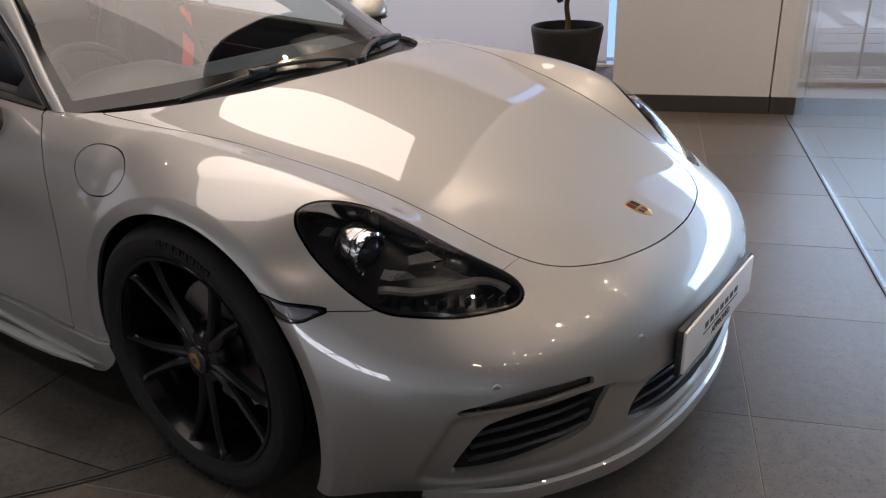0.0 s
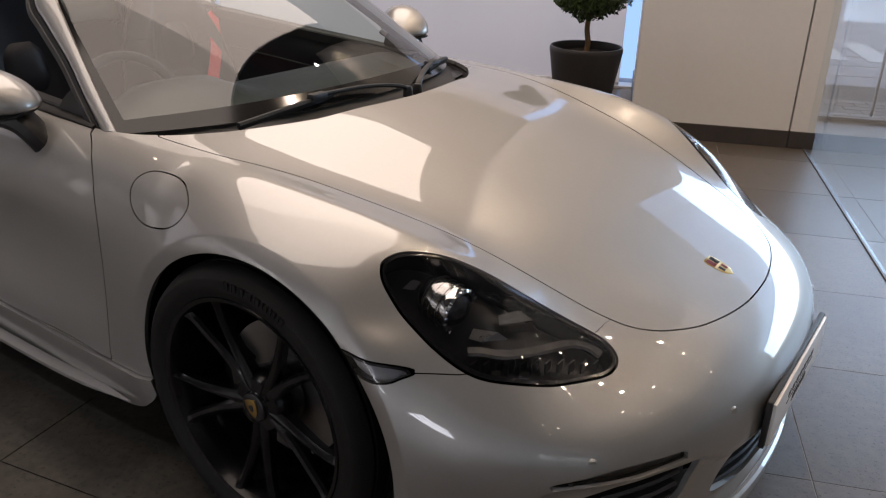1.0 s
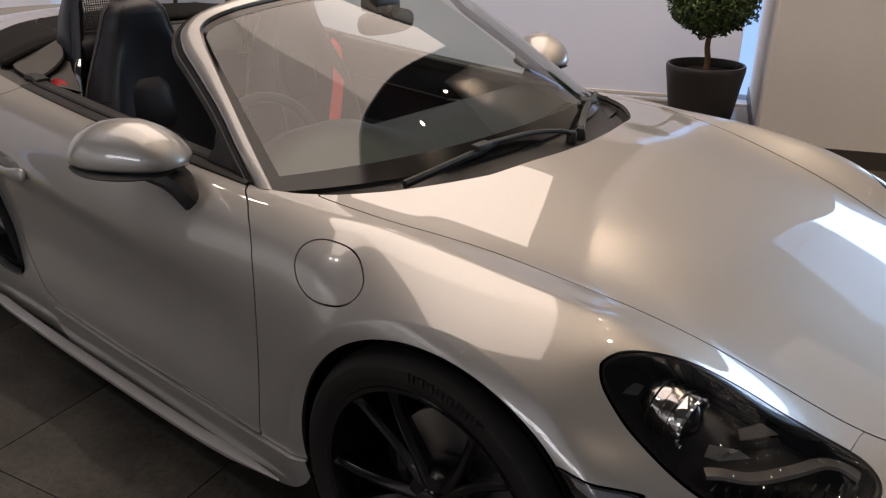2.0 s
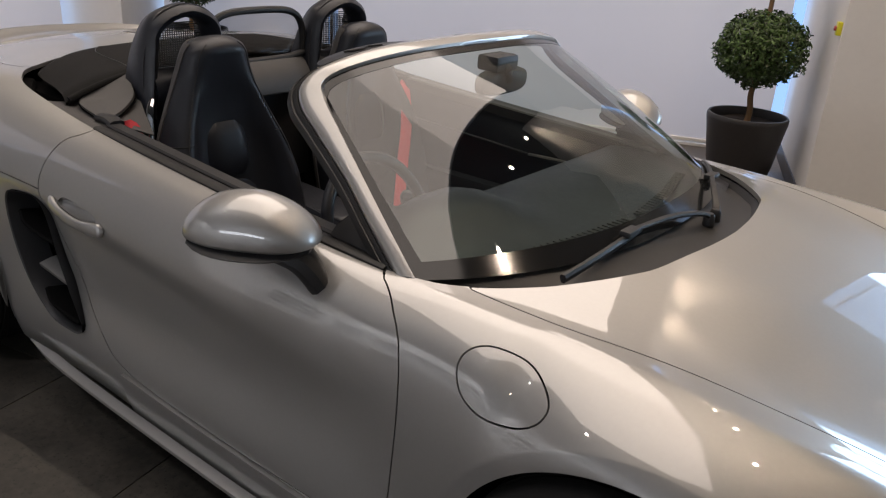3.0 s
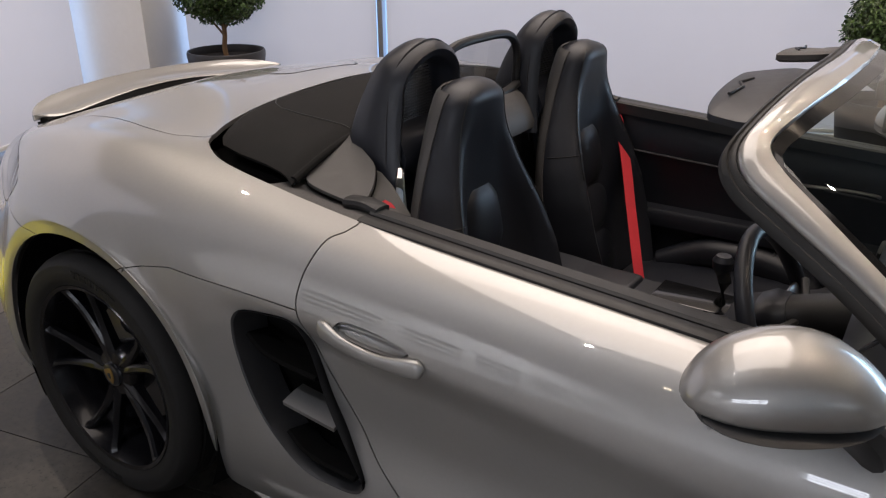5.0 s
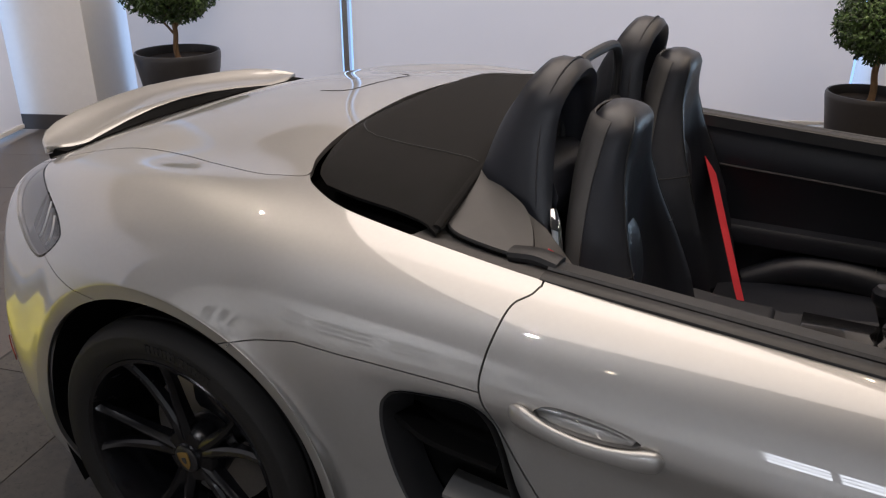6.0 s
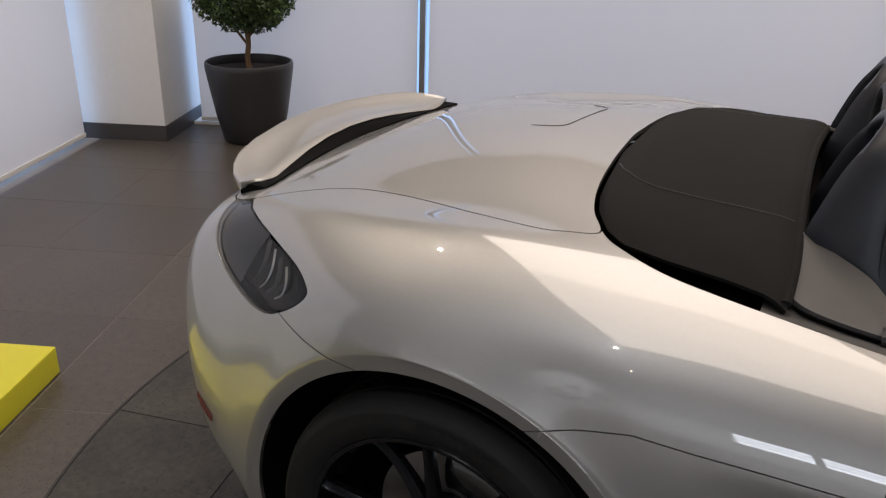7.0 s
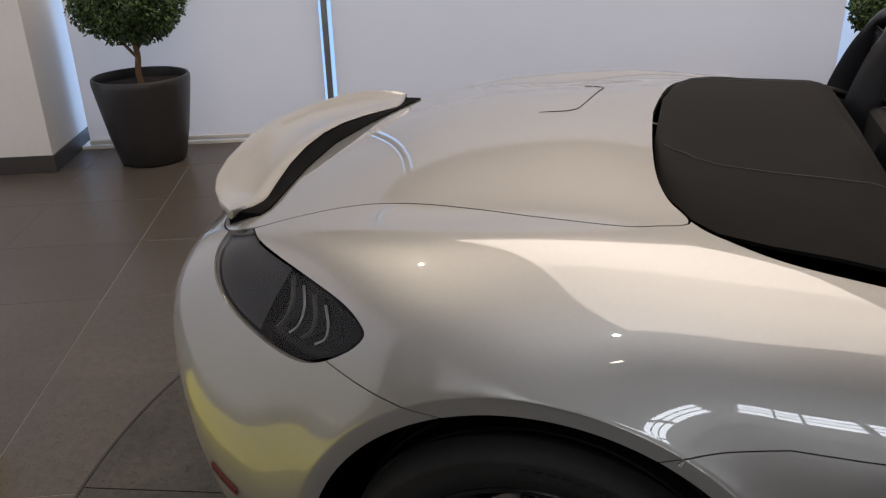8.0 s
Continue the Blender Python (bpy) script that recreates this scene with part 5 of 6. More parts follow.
# ---- the car: lamps, nose, tail ----
for s, lamp, tail in ((-1, lamps[0], tails[0]), (1, lamps[1], tails[1])):
    def aim(points, base, towards):
        """Turns a profile round an axis that starts at base and points towards."""
        z = Vector(towards).normalized()
        x = z.cross(Vector((0, 0, 1))).normalized()
        y = x.cross(z)
        return loft([[Vector(base) + z * h + (x * math.cos(a) + y * math.sin(a)) * r for a in np.linspace(0, 2 * math.pi, 28, False)] for r, h in points], True, False)
    way = (.96, s * .10, -.14)
    axis = Vector(way).normalized()
    rear_end = Vector((1.592, s * .640, .654))
    part("projector_bowl", aim([(.022, -.014), (.038, -.007), (.044, .006), (.0465, .030), (.046, .056), (.043, .066)], rear_end, way), LAMP_CHROME, lamp, "bright chromed projector housing", sharp=20)
    for k in range(3):
        r, h = .0472, .012 + .018 * k
        part("bowl_groove", aim([(r - .002, h - .0015), (r, h), (r - .002, h + .0015)], rear_end, way), LAMP_BLACK, lamp)
    eye = tuple(rear_end + axis * .066)
    part("projector_lens", aim([(.0005, .020), (.012, .018), (.023, .012), (.031, .004), (.034, -.002)], eye, way), BLACK_GLOSS, lamp, "dark round projector lens")
    part("projector_ring", aim([(.033, -.004), (.036, .005), (.041, .007), (.046, .003), (.0475, -.006), (.046, -.014)], eye, way), CHROME, lamp, "chrome lens ring")
    z_ = axis
    x_ = z_.cross(Vector((0, 0, 1))).normalized()
    y_ = x_.cross(z_)
    for k in range(18):
        a = 2 * math.pi * k / 18
        d = x_ * math.cos(a) + y_ * math.sin(a)
        q = Vector(eye) + d * .0435 + z_ * .006
        part("ring_knurl", sweep([q - d * .0035, q + d * .003], oval(.0022, .002, 6), up=tuple(z_)), CHROME, lamp)

    def facet(name, points, mat, thick=.004):
        bm = bmesh.new()
        bm.faces.new([bm.verts.new((x, s * y, z)) for x, y, z in points])
        bmesh.ops.solidify(bm, geom=bm.faces[:], thickness=thick)
        part(name, bm, mat, lamp, sharp=20)

    facet("side_wing", [(1.552, .684, .672), (1.566, .668, .690), (1.580, .660, .686), (1.576, .674, .672)], WAVE_GREY)
    facet("reflector_step", [(1.694, .648, .618), (1.735, .626, .614), (1.716, .655, .600), (1.694, .663, .603)], LAMP_SILVER)
    facet("reflector_step", [(1.735, .626, .614), (1.752, .618, .602), (1.716, .655, .600)], STEEL)
    facet("reflector_facet", [(1.722, .606, .637), (1.745, .570, .640), (1.772, .556, .622), (1.730, .614, .623)], LENS_RIB)
    facet("reflector_facet", [(1.732, .615, .620), (1.772, .558, .618), (1.782, .560, .606), (1.742, .612, .606)], LAMP_BLACK)
    facet("reflector_facet", [(1.690, .560, .664), (1.718, .590, .650), (1.742, .566, .646), (1.716, .545, .656)], BLACK_GLOSS)
    strip = curve([(1.706, s * .684, .590), (1.726, s * .669, .590), (1.766, s * .640, .584), (1.807, s * .580, .582), (1.838, s * .525, .580), (1.866, s * .500, .570), (1.890, s * .495, .560)], 6)
    part("light_wave", sweep(strip, [(-.013, -.003), (.013, -.003), (.010, .002), (-.010, .003)]), WAVE_GREY, lamp, "dark grey light-guide strip")
    for x, y, z in ((1.765, .672, .562), (1.806, .634, .556), (1.846, .594, .550)):
        facet("led_cell", [(x - .009, y + .009, z + .004), (x + .003, y - .003, z + .003), (x + .007, y - .002, z - .007), (x - .005, y + .010, z - .006)], WAVE_GREY, .003)
    for k in range(11):
        c = Vector((1.726 + .0165 * k, s * (.692 - .0172 * k), .567 - .0022 * k))
        part("lamp_rib", box(tuple(c - Vector((.0015, .011, .011))), tuple(c + Vector((.0015, .011, .011)))), LAMP_BLACK, lamp)
    for k in range(4):
        f = k / 3
        ends = [((-1.700, .705, .849), (-1.612, .767, .834)), ((-1.690, .735, .819), (-1.600, .788, .809)), ((-1.700, .747, .788), (-1.604, .797, .788)), ((-1.722, .742, .765), (-1.625, .792, .772))]
        guide = curve([tuple(np.array((a[0], s * a[1], a[2])) * (1 - f) + np.array((b[0], s * b[1], b[2])) * f) for a, b in ends], 6)
        part("light_guide", sweep(guide, oval(.0045, .004, 8) if k % 2 == 0 else oval(.0025, .002, 8)), GREY_PLASTIC if k % 2 == 0 else LAMP_SILVER, tail)
    # slats in the front corner grille, parking sensors
    for k in range(4):
        f = k / 3
        z = .262 + .085 * f
        slat = curve([(1.905 + .01 * f, s * (.675 - .004 * k), z), (1.965, s * .605, z + .006), (2.025, s * .515, z + .012), (2.055, s * (.455 - .01 * f), z + .016)], 5)
        part("grille_slat", sweep(slat, [(-.03, -.006), (.006, -.004), (.010, .002), (.004, .006), (-.03, .005)]), BLACK_PLASTIC, front_bumper_ob)
    part("parking_sensor", aim([(.0, .0), (.0088, .0), (.0095, -.0012), (.0105, -.0008), (.012, -.004)], (1.962, s * .655, .4325), (.72, s * .69, .0)), PAINT, front_bumper_ob, "small round parking sensor")
    part("parking_sensor", aim([(.0, .0), (.0088, .0), (.0095, -.0012), (.0105, -.0008), (.012, -.004)], (2.121, s * .345, .44), (.93, s * .33, .1)), PAINT, front_bumper_ob, "small round parking sensor")
for k in range(4):
    z = .225 + .03 * k
    part("mouth_slat", sweep(curve([(2.085, -.33, z), (2.125, -.18, z), (2.135, 0, z), (2.125, .18, z), (2.085, .33, z)], 5), [(-.03, -.005), (.004, -.004), (.007, .001), (.003, .005), (-.03, .004)]), BLACK_PLASTIC, front_bumper_ob)
part("front_splitter", sweep(curve([(1.80, -.69, .152), (1.86, -.655, .137), (1.97, -.56, .13), (2.08, -.38, .13), (2.13, -.2, .13), (2.145, 0, .13), (2.13, .2, .13), (2.08, .38, .13), (1.97, .56, .13), (1.86, .655, .137), (1.80, .69, .152)], 6), oval(.016, .022, 10, 3)), PAINT, front_bumper_ob, "silver lower front lip")
# number plate board with dealer lettering
plate = part("number_plate", box((2.172, -.240, .318), (2.180, .240, .422), .003), WHITE_PLATE, front_bumper_ob, "white dealer plate on a black holder")
part("plate_holder", box((2.160, -.247, .312), (2.173, .247, .428), .004), BLACK_PLASTIC, plate)
part("plate_bracket", box((2.10, -.19, .320), (2.162, .19, .420), .006), BLACK_PLASTIC, plate)


def lettering(text, size, place, turn, mat, parent, name="lettering"):
    cu = bpy.data.curves.new("t", "FONT")
    cu.body, cu.size, cu.extrude, cu.align_x, cu.align_y = text, size, .0006, "CENTER", "CENTER"
    tmp = bpy.data.objects.new("t", cu)
    scene.collection.objects.link(tmp)
    dg = bpy.context.evaluated_depsgraph_get()
    me = bpy.data.meshes.new_from_object(tmp.evaluated_get(dg))
    bpy.data.objects.remove(tmp)
    bpy.data.curves.remove(cu)
    me.transform(Matrix.Translation(place) @ turn)
    me.materials.clear()
    me.materials.append(mat)
    ob = new(name, me)
    ob.parent = parent
    return ob


TURN_X = Matrix.Rotation(radians(90), 4, "Z") @ Matrix.Rotation(radians(90), 4, "X")
lettering("APPROVED", .026, (2.1805, 0, .346), TURN_X, INK, plate)
for k in range(7):
    part("logo_bar", box((2.180, -.118 + .035 * k, .376), (2.1810, -.096 + .035 * k, .390)), GREY_PLASTIC, plate)
part("logo_rule", box((2.180, -.125, .364), (2.1810, .12, .3665)), INK, plate)
# shield badge on the front lid
def shield(k, dz):
    pts = [(-.034, .0), (-.033, .022), (-.02, .0265), (.004, .0255), (.024, .018), (.037, 0), (.024, -.018), (.004, -.0255), (-.02, -.0265), (-.033, -.022)]
    return [(1.957 + u * k, v * k, .5835 - .30 * u * k + dz) for u, v in pts]


badge = part("hood_badge", loft([shield(1.0, -.003), shield(1.0, .0025), shield(.93, .004)]), GOLD, car, "gold shield badge on the front lid")
for u0, u1, v0, v1, m in ((-.027, -.004, -.019, -.002, BADGE_RED), (-.027, -.004, .002, .019, INK), (.002, .018, .003, .014, BADGE_RED), (.002, .018, -.014, -.003, INK)):
    bm = bmesh.new()
    q = [bm.verts.new((1.957 + u, v, .5835 - .30 * u + .0045)) for u, v in ((u0, v0), (u1, v0), (u1, v1), (u0, v1))]
    bm.faces.new(q)
    bmesh.ops.solidify(bm, geom=bm.faces[:], thickness=.0008)
    part("badge_field", bm, m, badge)
# rear spoiler
def chord(y):
    a = abs(y)
    lead = float(np.interp(a, [0, .12, .232, .33, .42, .47, .535], [-1.957, -1.952, -1.940, -1.922, -1.903, -1.904, -1.915]))
    trail = float(np.interp(a, [0, .15, .32, .42, .48, .515, .535], [-2.100, -2.086, -2.048, -2.016, -1.985, -1.955, -1.925]))
    zl = float(np.interp(a, [0, .12, .232, .33, .42, .47, .535], [.903, .900, .891, .882, .874, .877, .886]))
    zt = float(np.interp(a, [0, .15, .32, .42, .48, .535], [.927, .926, .922, .915, .905, .888]))
    return lead, trail, zl, zt


rings = []
for y in np.concatenate([np.linspace(-.535, -.43, 14), np.linspace(-.41, .41, 37), np.linspace(.43, .535, 14)]):
    lead, trail, zl, zt = chord(y)
    end = max(0, abs(y) - .41) / .125
    dish = -.008 * (1 - end)
    prof = []
    for f, up in ((0, 0), (.06, .005), (.25, .004), (.5, 0), (.8, .002), (.95, .005), (1, .003), (1.0, -.006), (.8, -.014), (.5, -.016), (.2, -.013), (.03, -.005)):
        x = lead + (trail - lead) * f
        z = zl + (zt - zl) * f + up + dish * math.sin(math.pi * min(1, max(0, f)))
        prof.append((x, y, z))
    rings.append(prof)
spoiler = part("rear_spoiler", loft(rings), PAINT, car, "raised silver rear spoiler", sharp=45)
rings = []
for y in np.linspace(-.515, .515, 41):
    lead, trail, zl, zt = chord(y)
    x0 = float(np.interp(abs(y), [0, .22, .435, .50, .53], [-1.924, -1.901, -1.862, -1.854, -1.872]))
    z0 = float(np.interp(abs(y), [0, .22, .435, .50, .53], [.880, .886, .8885, .8855, .876]))
    rings.append([(x0, y, z0), ((x0 + lead) / 2, y, (z0 + zl - .004) / 2 + .001), (lead - .006, y, zl - .003), (lead + (trail - lead) * .2, y, zl - .016), (lead + (trail - lead) * .6, y, zl - .020), (lead + (trail - lead) * .5, y, zl - .06), (x0 - .004, y, z0 - .03)])
part("spoiler_base", loft(rings), DARK, spoiler, "black spoiler underside", sharp=50)
# vents and thin seams on the engine cover
def on_deck(x, y):
    i = np.argmin((deck[0][:, 0] - x) ** 2 + (deck[0][:, 1] - y) ** 2)
    return Vector((x, y, deck[0][i, 2]))


lid = [(-1.39, -.038), (-1.335, -.035), (-1.308, -.015), (-1.298, .03), (-1.280, .20), (-1.276, .255), (-1.292, .285), (-1.33, .315)]
part("service_lid_seam", sweep([tuple(on_deck(x, y) + Vector((0, 0, .0006))) for x, y in curve(lid, 5)], oval(.0016, .0010, 6)), SEAL, car, "thin seam of the service lid")
part("exhaust", lathe([(.045, -2.02), (.045, -2.17), (.05, -2.19), (.04, -2.19), (.038, -2.05)], 24, "x", (0, 0, .27)), CHROME, car, "centre exhaust tailpipe")
part("rear_diffuser", sweep(curve([(-1.66, -.62, .22), (-1.80, -.54, .22), (-1.95, -.38, .22), (-2.03, 0, .22), (-1.95, .38, .22), (-1.80, .54, .22), (-1.66, .62, .22)], 5), oval(.03, .05, 10, 3)), BLACK_PLASTIC, rear_bumper_ob, "black rear diffuser")
for s in (-1, 1):
    bm = sheet([[(x - .0015, s * (y + .0025), z + h) for h in (-.007, .007)] for x, y, z in ((-1.81, .8105, .434), (-1.835, .798, .438), (-1.859, .785, .443), (-1.886, .768, .450))], .003)
    part("rear_reflector", bm, REFLECTOR_RED, rear_bumper_ob, "red strip reflector")
# ---- the showroom: its own axes run 22 degrees off the car's ----
ROOM = Matrix.Rotation(radians(22), 4, "Z")


def structure(name, bm, mat, label, category, smooth=False):
    ob = part(name, bm, mat, None, label, smooth)
    ob.matrix_world = ROOM
    return tagged(ob, category=category, kind="structure")


def tile_material(name, base, spread, rough, vary=.30, scale=380):
    """Fired stone tile: tone changes from tile to tile, with clouds, specks and scuffs."""
    m = material(name, base, rough, 0, 0, vary=vary, scale=scale, bump=.12, bump_scale=500, rough_vary=.06)
    nt = m.node_tree
    b = nt.nodes["Principled BSDF"]
    old = b.inputs["Base Color"].links[0].from_socket
    info, mr, sc = nt.nodes.new("ShaderNodeObjectInfo"), nt.nodes.new("ShaderNodeMapRange"), nt.nodes.new("ShaderNodeVectorMath")
    mr.inputs["To Min"].default_value, mr.inputs["To Max"].default_value = 1 - spread, 1 + spread
    nt.links.new(info.outputs["Random"], mr.inputs["Value"])
    sc.operation = "SCALE"
    nt.links.new(old, sc.inputs[0])
    nt.links.new(mr.outputs[0], sc.inputs["Scale"])
    geo = nt.nodes.new("ShaderNodeNewGeometry")
    last = sc.outputs[0]
    for size, detail, lo, hi, dark, light in ((110, 2, .60, .68, 1, .42), (1.3, 6, .32, .68, .86, 1.14), (14, 4, .66, .74, 1, .72)):
        noise, level, times = nt.nodes.new("ShaderNodeTexNoise"), nt.nodes.new("ShaderNodeMapRange"), nt.nodes.new("ShaderNodeVectorMath")
        noise.inputs["Scale"].default_value, noise.inputs["Detail"].default_value = size, detail
        level.inputs["From Min"].default_value, level.inputs["From Max"].default_value = lo, hi
        level.inputs["To Min"].default_value, level.inputs["To Max"].default_value = dark, light
        nt.links.new(geo.outputs["Position"], noise.inputs["Vector"])
        nt.links.new(noise.outputs["Fac"], level.inputs["Value"])
        times.operation = "SCALE"
        nt.links.new(last, times.inputs[0])
        nt.links.new(level.outputs[0], times.inputs["Scale"])
        last = times.outputs[0]
    nt.links.new(last, b.inputs["Base Color"])
    return m


TILE = tile_material("floor_tile", (.088, .073, .060), .14, .36)
STONE = tile_material("turntable_tile", (.042, .037, .030), .22, .48, .75, 45)
GROUT = material("grout", (.045, .042, .04), .8, vary=.2)
GROUT_LIGHT = material("grout_light", (.26, .24, .22), .8, vary=.2)
PLASTER = material("white_plaster", (.78, .76, .73), .7, vary=.03, scale=30, bump=.12, bump_scale=160)
SKIRTING = material("dark_skirting", (.055, .047, .042), .45, vary=.15, scale=80)
CEILING = material("dark_ceiling", (.05, .047, .045), .85, vary=.15)
DARK_WALL = material("dark_brown_wall", (.11, .095, .08), .6, vary=.15, scale=8)
BACK_WALL = material("far_room_wall", (.68, .66, .63), .7, vary=.12, scale=6)
SIDE_WALL = material("brown_side_wall", (.22, .205, .19), .7, vary=.12, scale=6)
ALU = material("anodised_frame", (.32, .32, .33), .4, .8, vary=.08)
ALU_DARK = material("dark_anodised_frame", (.10, .10, .105), .5, .6, vary=.1)
YELLOW = material("yellow_lacquer", (.72, .66, .03), .35, vary=.04, scale=25)
POT = material("anthracite_pot", (.030, .028, .028), .42, vary=.15, scale=40, rough_vary=.08)
# potting soil; also colours the shade core inside the leaf crowns
SOIL_SHADE = material("soil_and_crown_shade", (.028, .020, .015), .95, vary=.4, scale=160, bump=.8, bump_scale=160)
BARK = material("bark", (.20, .115, .055), .8, vary=.3, scale=70, bump=.6, bump_scale=140)
PAVER = tile_material("paving", (.20, .19, .185), .18, .8)
ASPHALT = material("street_paving", (.24, .245, .26), .85, vary=.25, scale=120, bump=.4, bump_scale=300)
LINE_WHITE = material("road_paint", (.4, .4, .4), .7, vary=.15, scale=60)
FACADE_GLASS = clear_glass("facade_glass", (.93, .96, .97))


def leaf_material():
    m = material("ficus_leaf", (.045, .085, .018), .45, vary=.3, scale=30)
    nt = m.node_tree
    b = nt.nodes["Principled BSDF"]
    geo, mr, sc = nt.nodes.new("ShaderNodeNewGeometry"), nt.nodes.new("ShaderNodeMapRange"), nt.nodes.new("ShaderNodeVectorMath")
    mr.inputs["To Min"].default_value, mr.inputs["To Max"].default_value = .45, 1.6
    nt.links.new(geo.outputs["Random Per Island"], mr.inputs["Value"])
    sc.operation = "SCALE"
    nt.links.new(b.inputs["Base Color"].links[0].from_socket, sc.inputs[0])
    nt.links.new(mr.outputs[0], sc.inputs["Scale"])
    geo = nt.nodes.new("ShaderNodeNewGeometry")
    last = sc.outputs[0]
    for size, detail, lo, hi, dark, light in ((110, 2, .60, .68, 1, .42), (1.3, 6, .32, .68, .86, 1.14), (14, 4, .66, .74, 1, .72)):
        noise, level, times = nt.nodes.new("ShaderNodeTexNoise"), nt.nodes.new("ShaderNodeMapRange"), nt.nodes.new("ShaderNodeVectorMath")
        noise.inputs["Scale"].default_value, noise.inputs["Detail"].default_value = size, detail
        level.inputs["From Min"].default_value, level.inputs["From Max"].default_value = lo, hi
        level.inputs["To Min"].default_value, level.inputs["To Max"].default_value = dark, light
        nt.links.new(geo.outputs["Position"], noise.inputs["Vector"])
        nt.links.new(noise.outputs["Fac"], level.inputs["Value"])
        times.operation = "SCALE"
        nt.links.new(last, times.inputs[0])
        nt.links.new(level.outputs[0], times.inputs["Scale"])
        last = times.outputs[0]
    nt.links.new(last, b.inputs["Base Color"])
    return m


def blind_material():
    """Woven roller blind that lets some daylight through."""
    m = material("blind_fabric", (.70, .68, .68), .8, vary=.03, scale=4, bump=.1, bump_scale=900)
    nt = m.node_tree
    b, out = nt.nodes["Principled BSDF"], nt.nodes["Material Output"]
    tr, mix = nt.nodes.new("ShaderNodeBsdfTranslucent"), nt.nodes.new("ShaderNodeMixShader")
    tr.inputs["Color"].default_value = (1, .72, .56, 1)
    mix.inputs[0].default_value = BLIND_SHARE
    nt.links.new(b.outputs[0], mix.inputs[1])
    nt.links.new(tr.outputs[0], mix.inputs[2])
    nt.links.new(mix.outputs[0], out.inputs["Surface"])
    return m


BLIND_SHARE = .35
LEAF, BLIND = leaf_material(), blind_material()
V_BACK, U_LEFT, V_NEAR, H = 3.98, -4.12, -7.0, 4.45

floor = structure("floor", box((-4.7, -7.6, -.30), (9.5, 3.42, -.0012)), GROUT_LIGHT, "dark tiled showroom floor", "floor")
structure("floor_bay", box((-4.7, 3.42, -.30), (2.6, 4.2, -.0012)), GROUT_LIGHT, "floor of the window bay", "floor")
structure("ceiling", box((-4.7, -7.6, H), (9.5, 4.2, H + .2)), CEILING, "dark showroom ceiling", "ceiling")

# the second one stands for plain pale ceiling, brightened by the dimmer lamp
for v0, v1 in ((.455, 3.96), (-2.2, .445)):
    structure("ceiling_panel", box((-2.05, v0, H - .012), (1.01, v1, H - .004)), PLASTER, "large white ceiling panel with an area lamp below", "ceiling light")
# corner column, white pier, walls
structure("column_1", box((-4.30, 3.49, .1), (-3.605, 4.2, H), .004), PLASTER, "white plastered corner column", "column")
structure("skirting_1", box((-4.30, 3.482, 0), (-3.597, 4.2, .105), .003), SKIRTING, "dark skirting round the column", "skirting")
structure("pier_1", box((1.61, 2.577, .1), (2.552, 4.2, H), .004), PLASTER, "white plastered pier", "pier")
structure("skirting_2", box((1.602, 2.569, 0), (2.556, 4.2, .105), .003), SKIRTING, "dark skirting round the pier", "skirting")
structure("pier_2", box((2.562, 2.577, .1), (2.70, 2.74, H), .004), PLASTER, "slim white post by the glass", "post")
structure("skirting_3", box((2.560, 2.569, 0), (2.706, 2.748, .105), .003), SKIRTING, "dark skirting of the post", "skirting")
structure("wall_near", box((-4.7, V_NEAR - .2, 0), (9.5, V_NEAR, 1.0)), BACK_WALL, "pale wall behind the showroom", "wall")
structure("wall_near_top", box((-4.7, V_NEAR - .2, 1.8), (9.5, V_NEAR, H)), BACK_WALL, "pale wall above the window band", "wall")
for k, (a, b) in enumerate(((-4.7, -2.6), (1.0, 9.5))):
    structure("wall_near_side", box((a, V_NEAR - .2, 1.0), (b, V_NEAR, 1.8)), BACK_WALL, "pale wall beside the window band", "wall")
for k in range(5):
    structure("window_post", box((-2.6 + .6 * (k + 1) - .03, V_NEAR - .12, 1.0), (-2.6 + .6 * (k + 1) + .03, V_NEAR - .05, 1.8)), ALU_DARK, "grey window post", "window")
for z in (1.28, 1.55):
    structure("window_bar", box((-2.6, V_NEAR - .11, z - .025), (1.0, V_NEAR - .06, z + .025)), ALU_DARK, "grey window cross bar", "window")
structure("window_band", box((-2.6, V_NEAR - .16, 1.0), (1.0, V_NEAR - .15, 1.8)), SMOKE, "tinted glass of the window band", "window")
structure("wall_far_side", box((9.3, -7.6, 0), (9.5, 3.4, H)), SIDE_WALL, "brown-grey end wall", "wall")
structure("wall_lintel", box((2.70, 3.36, 2.9), (9.5, 3.46, H)), PLASTER, "white wall above the glass front", "wall")
structure("wall_left_top", box((-4.32, -7.0, 2.72), (U_LEFT - .02, 3.4, H)), SIDE_WALL, "brown-grey wall above the side blinds", "wall")
structure("wall_back_top", box((-3.6, V_BACK + .02, 2.72), (1.61, V_BACK + .2, H)), SIDE_WALL, "brown-grey wall above the blinds", "wall")


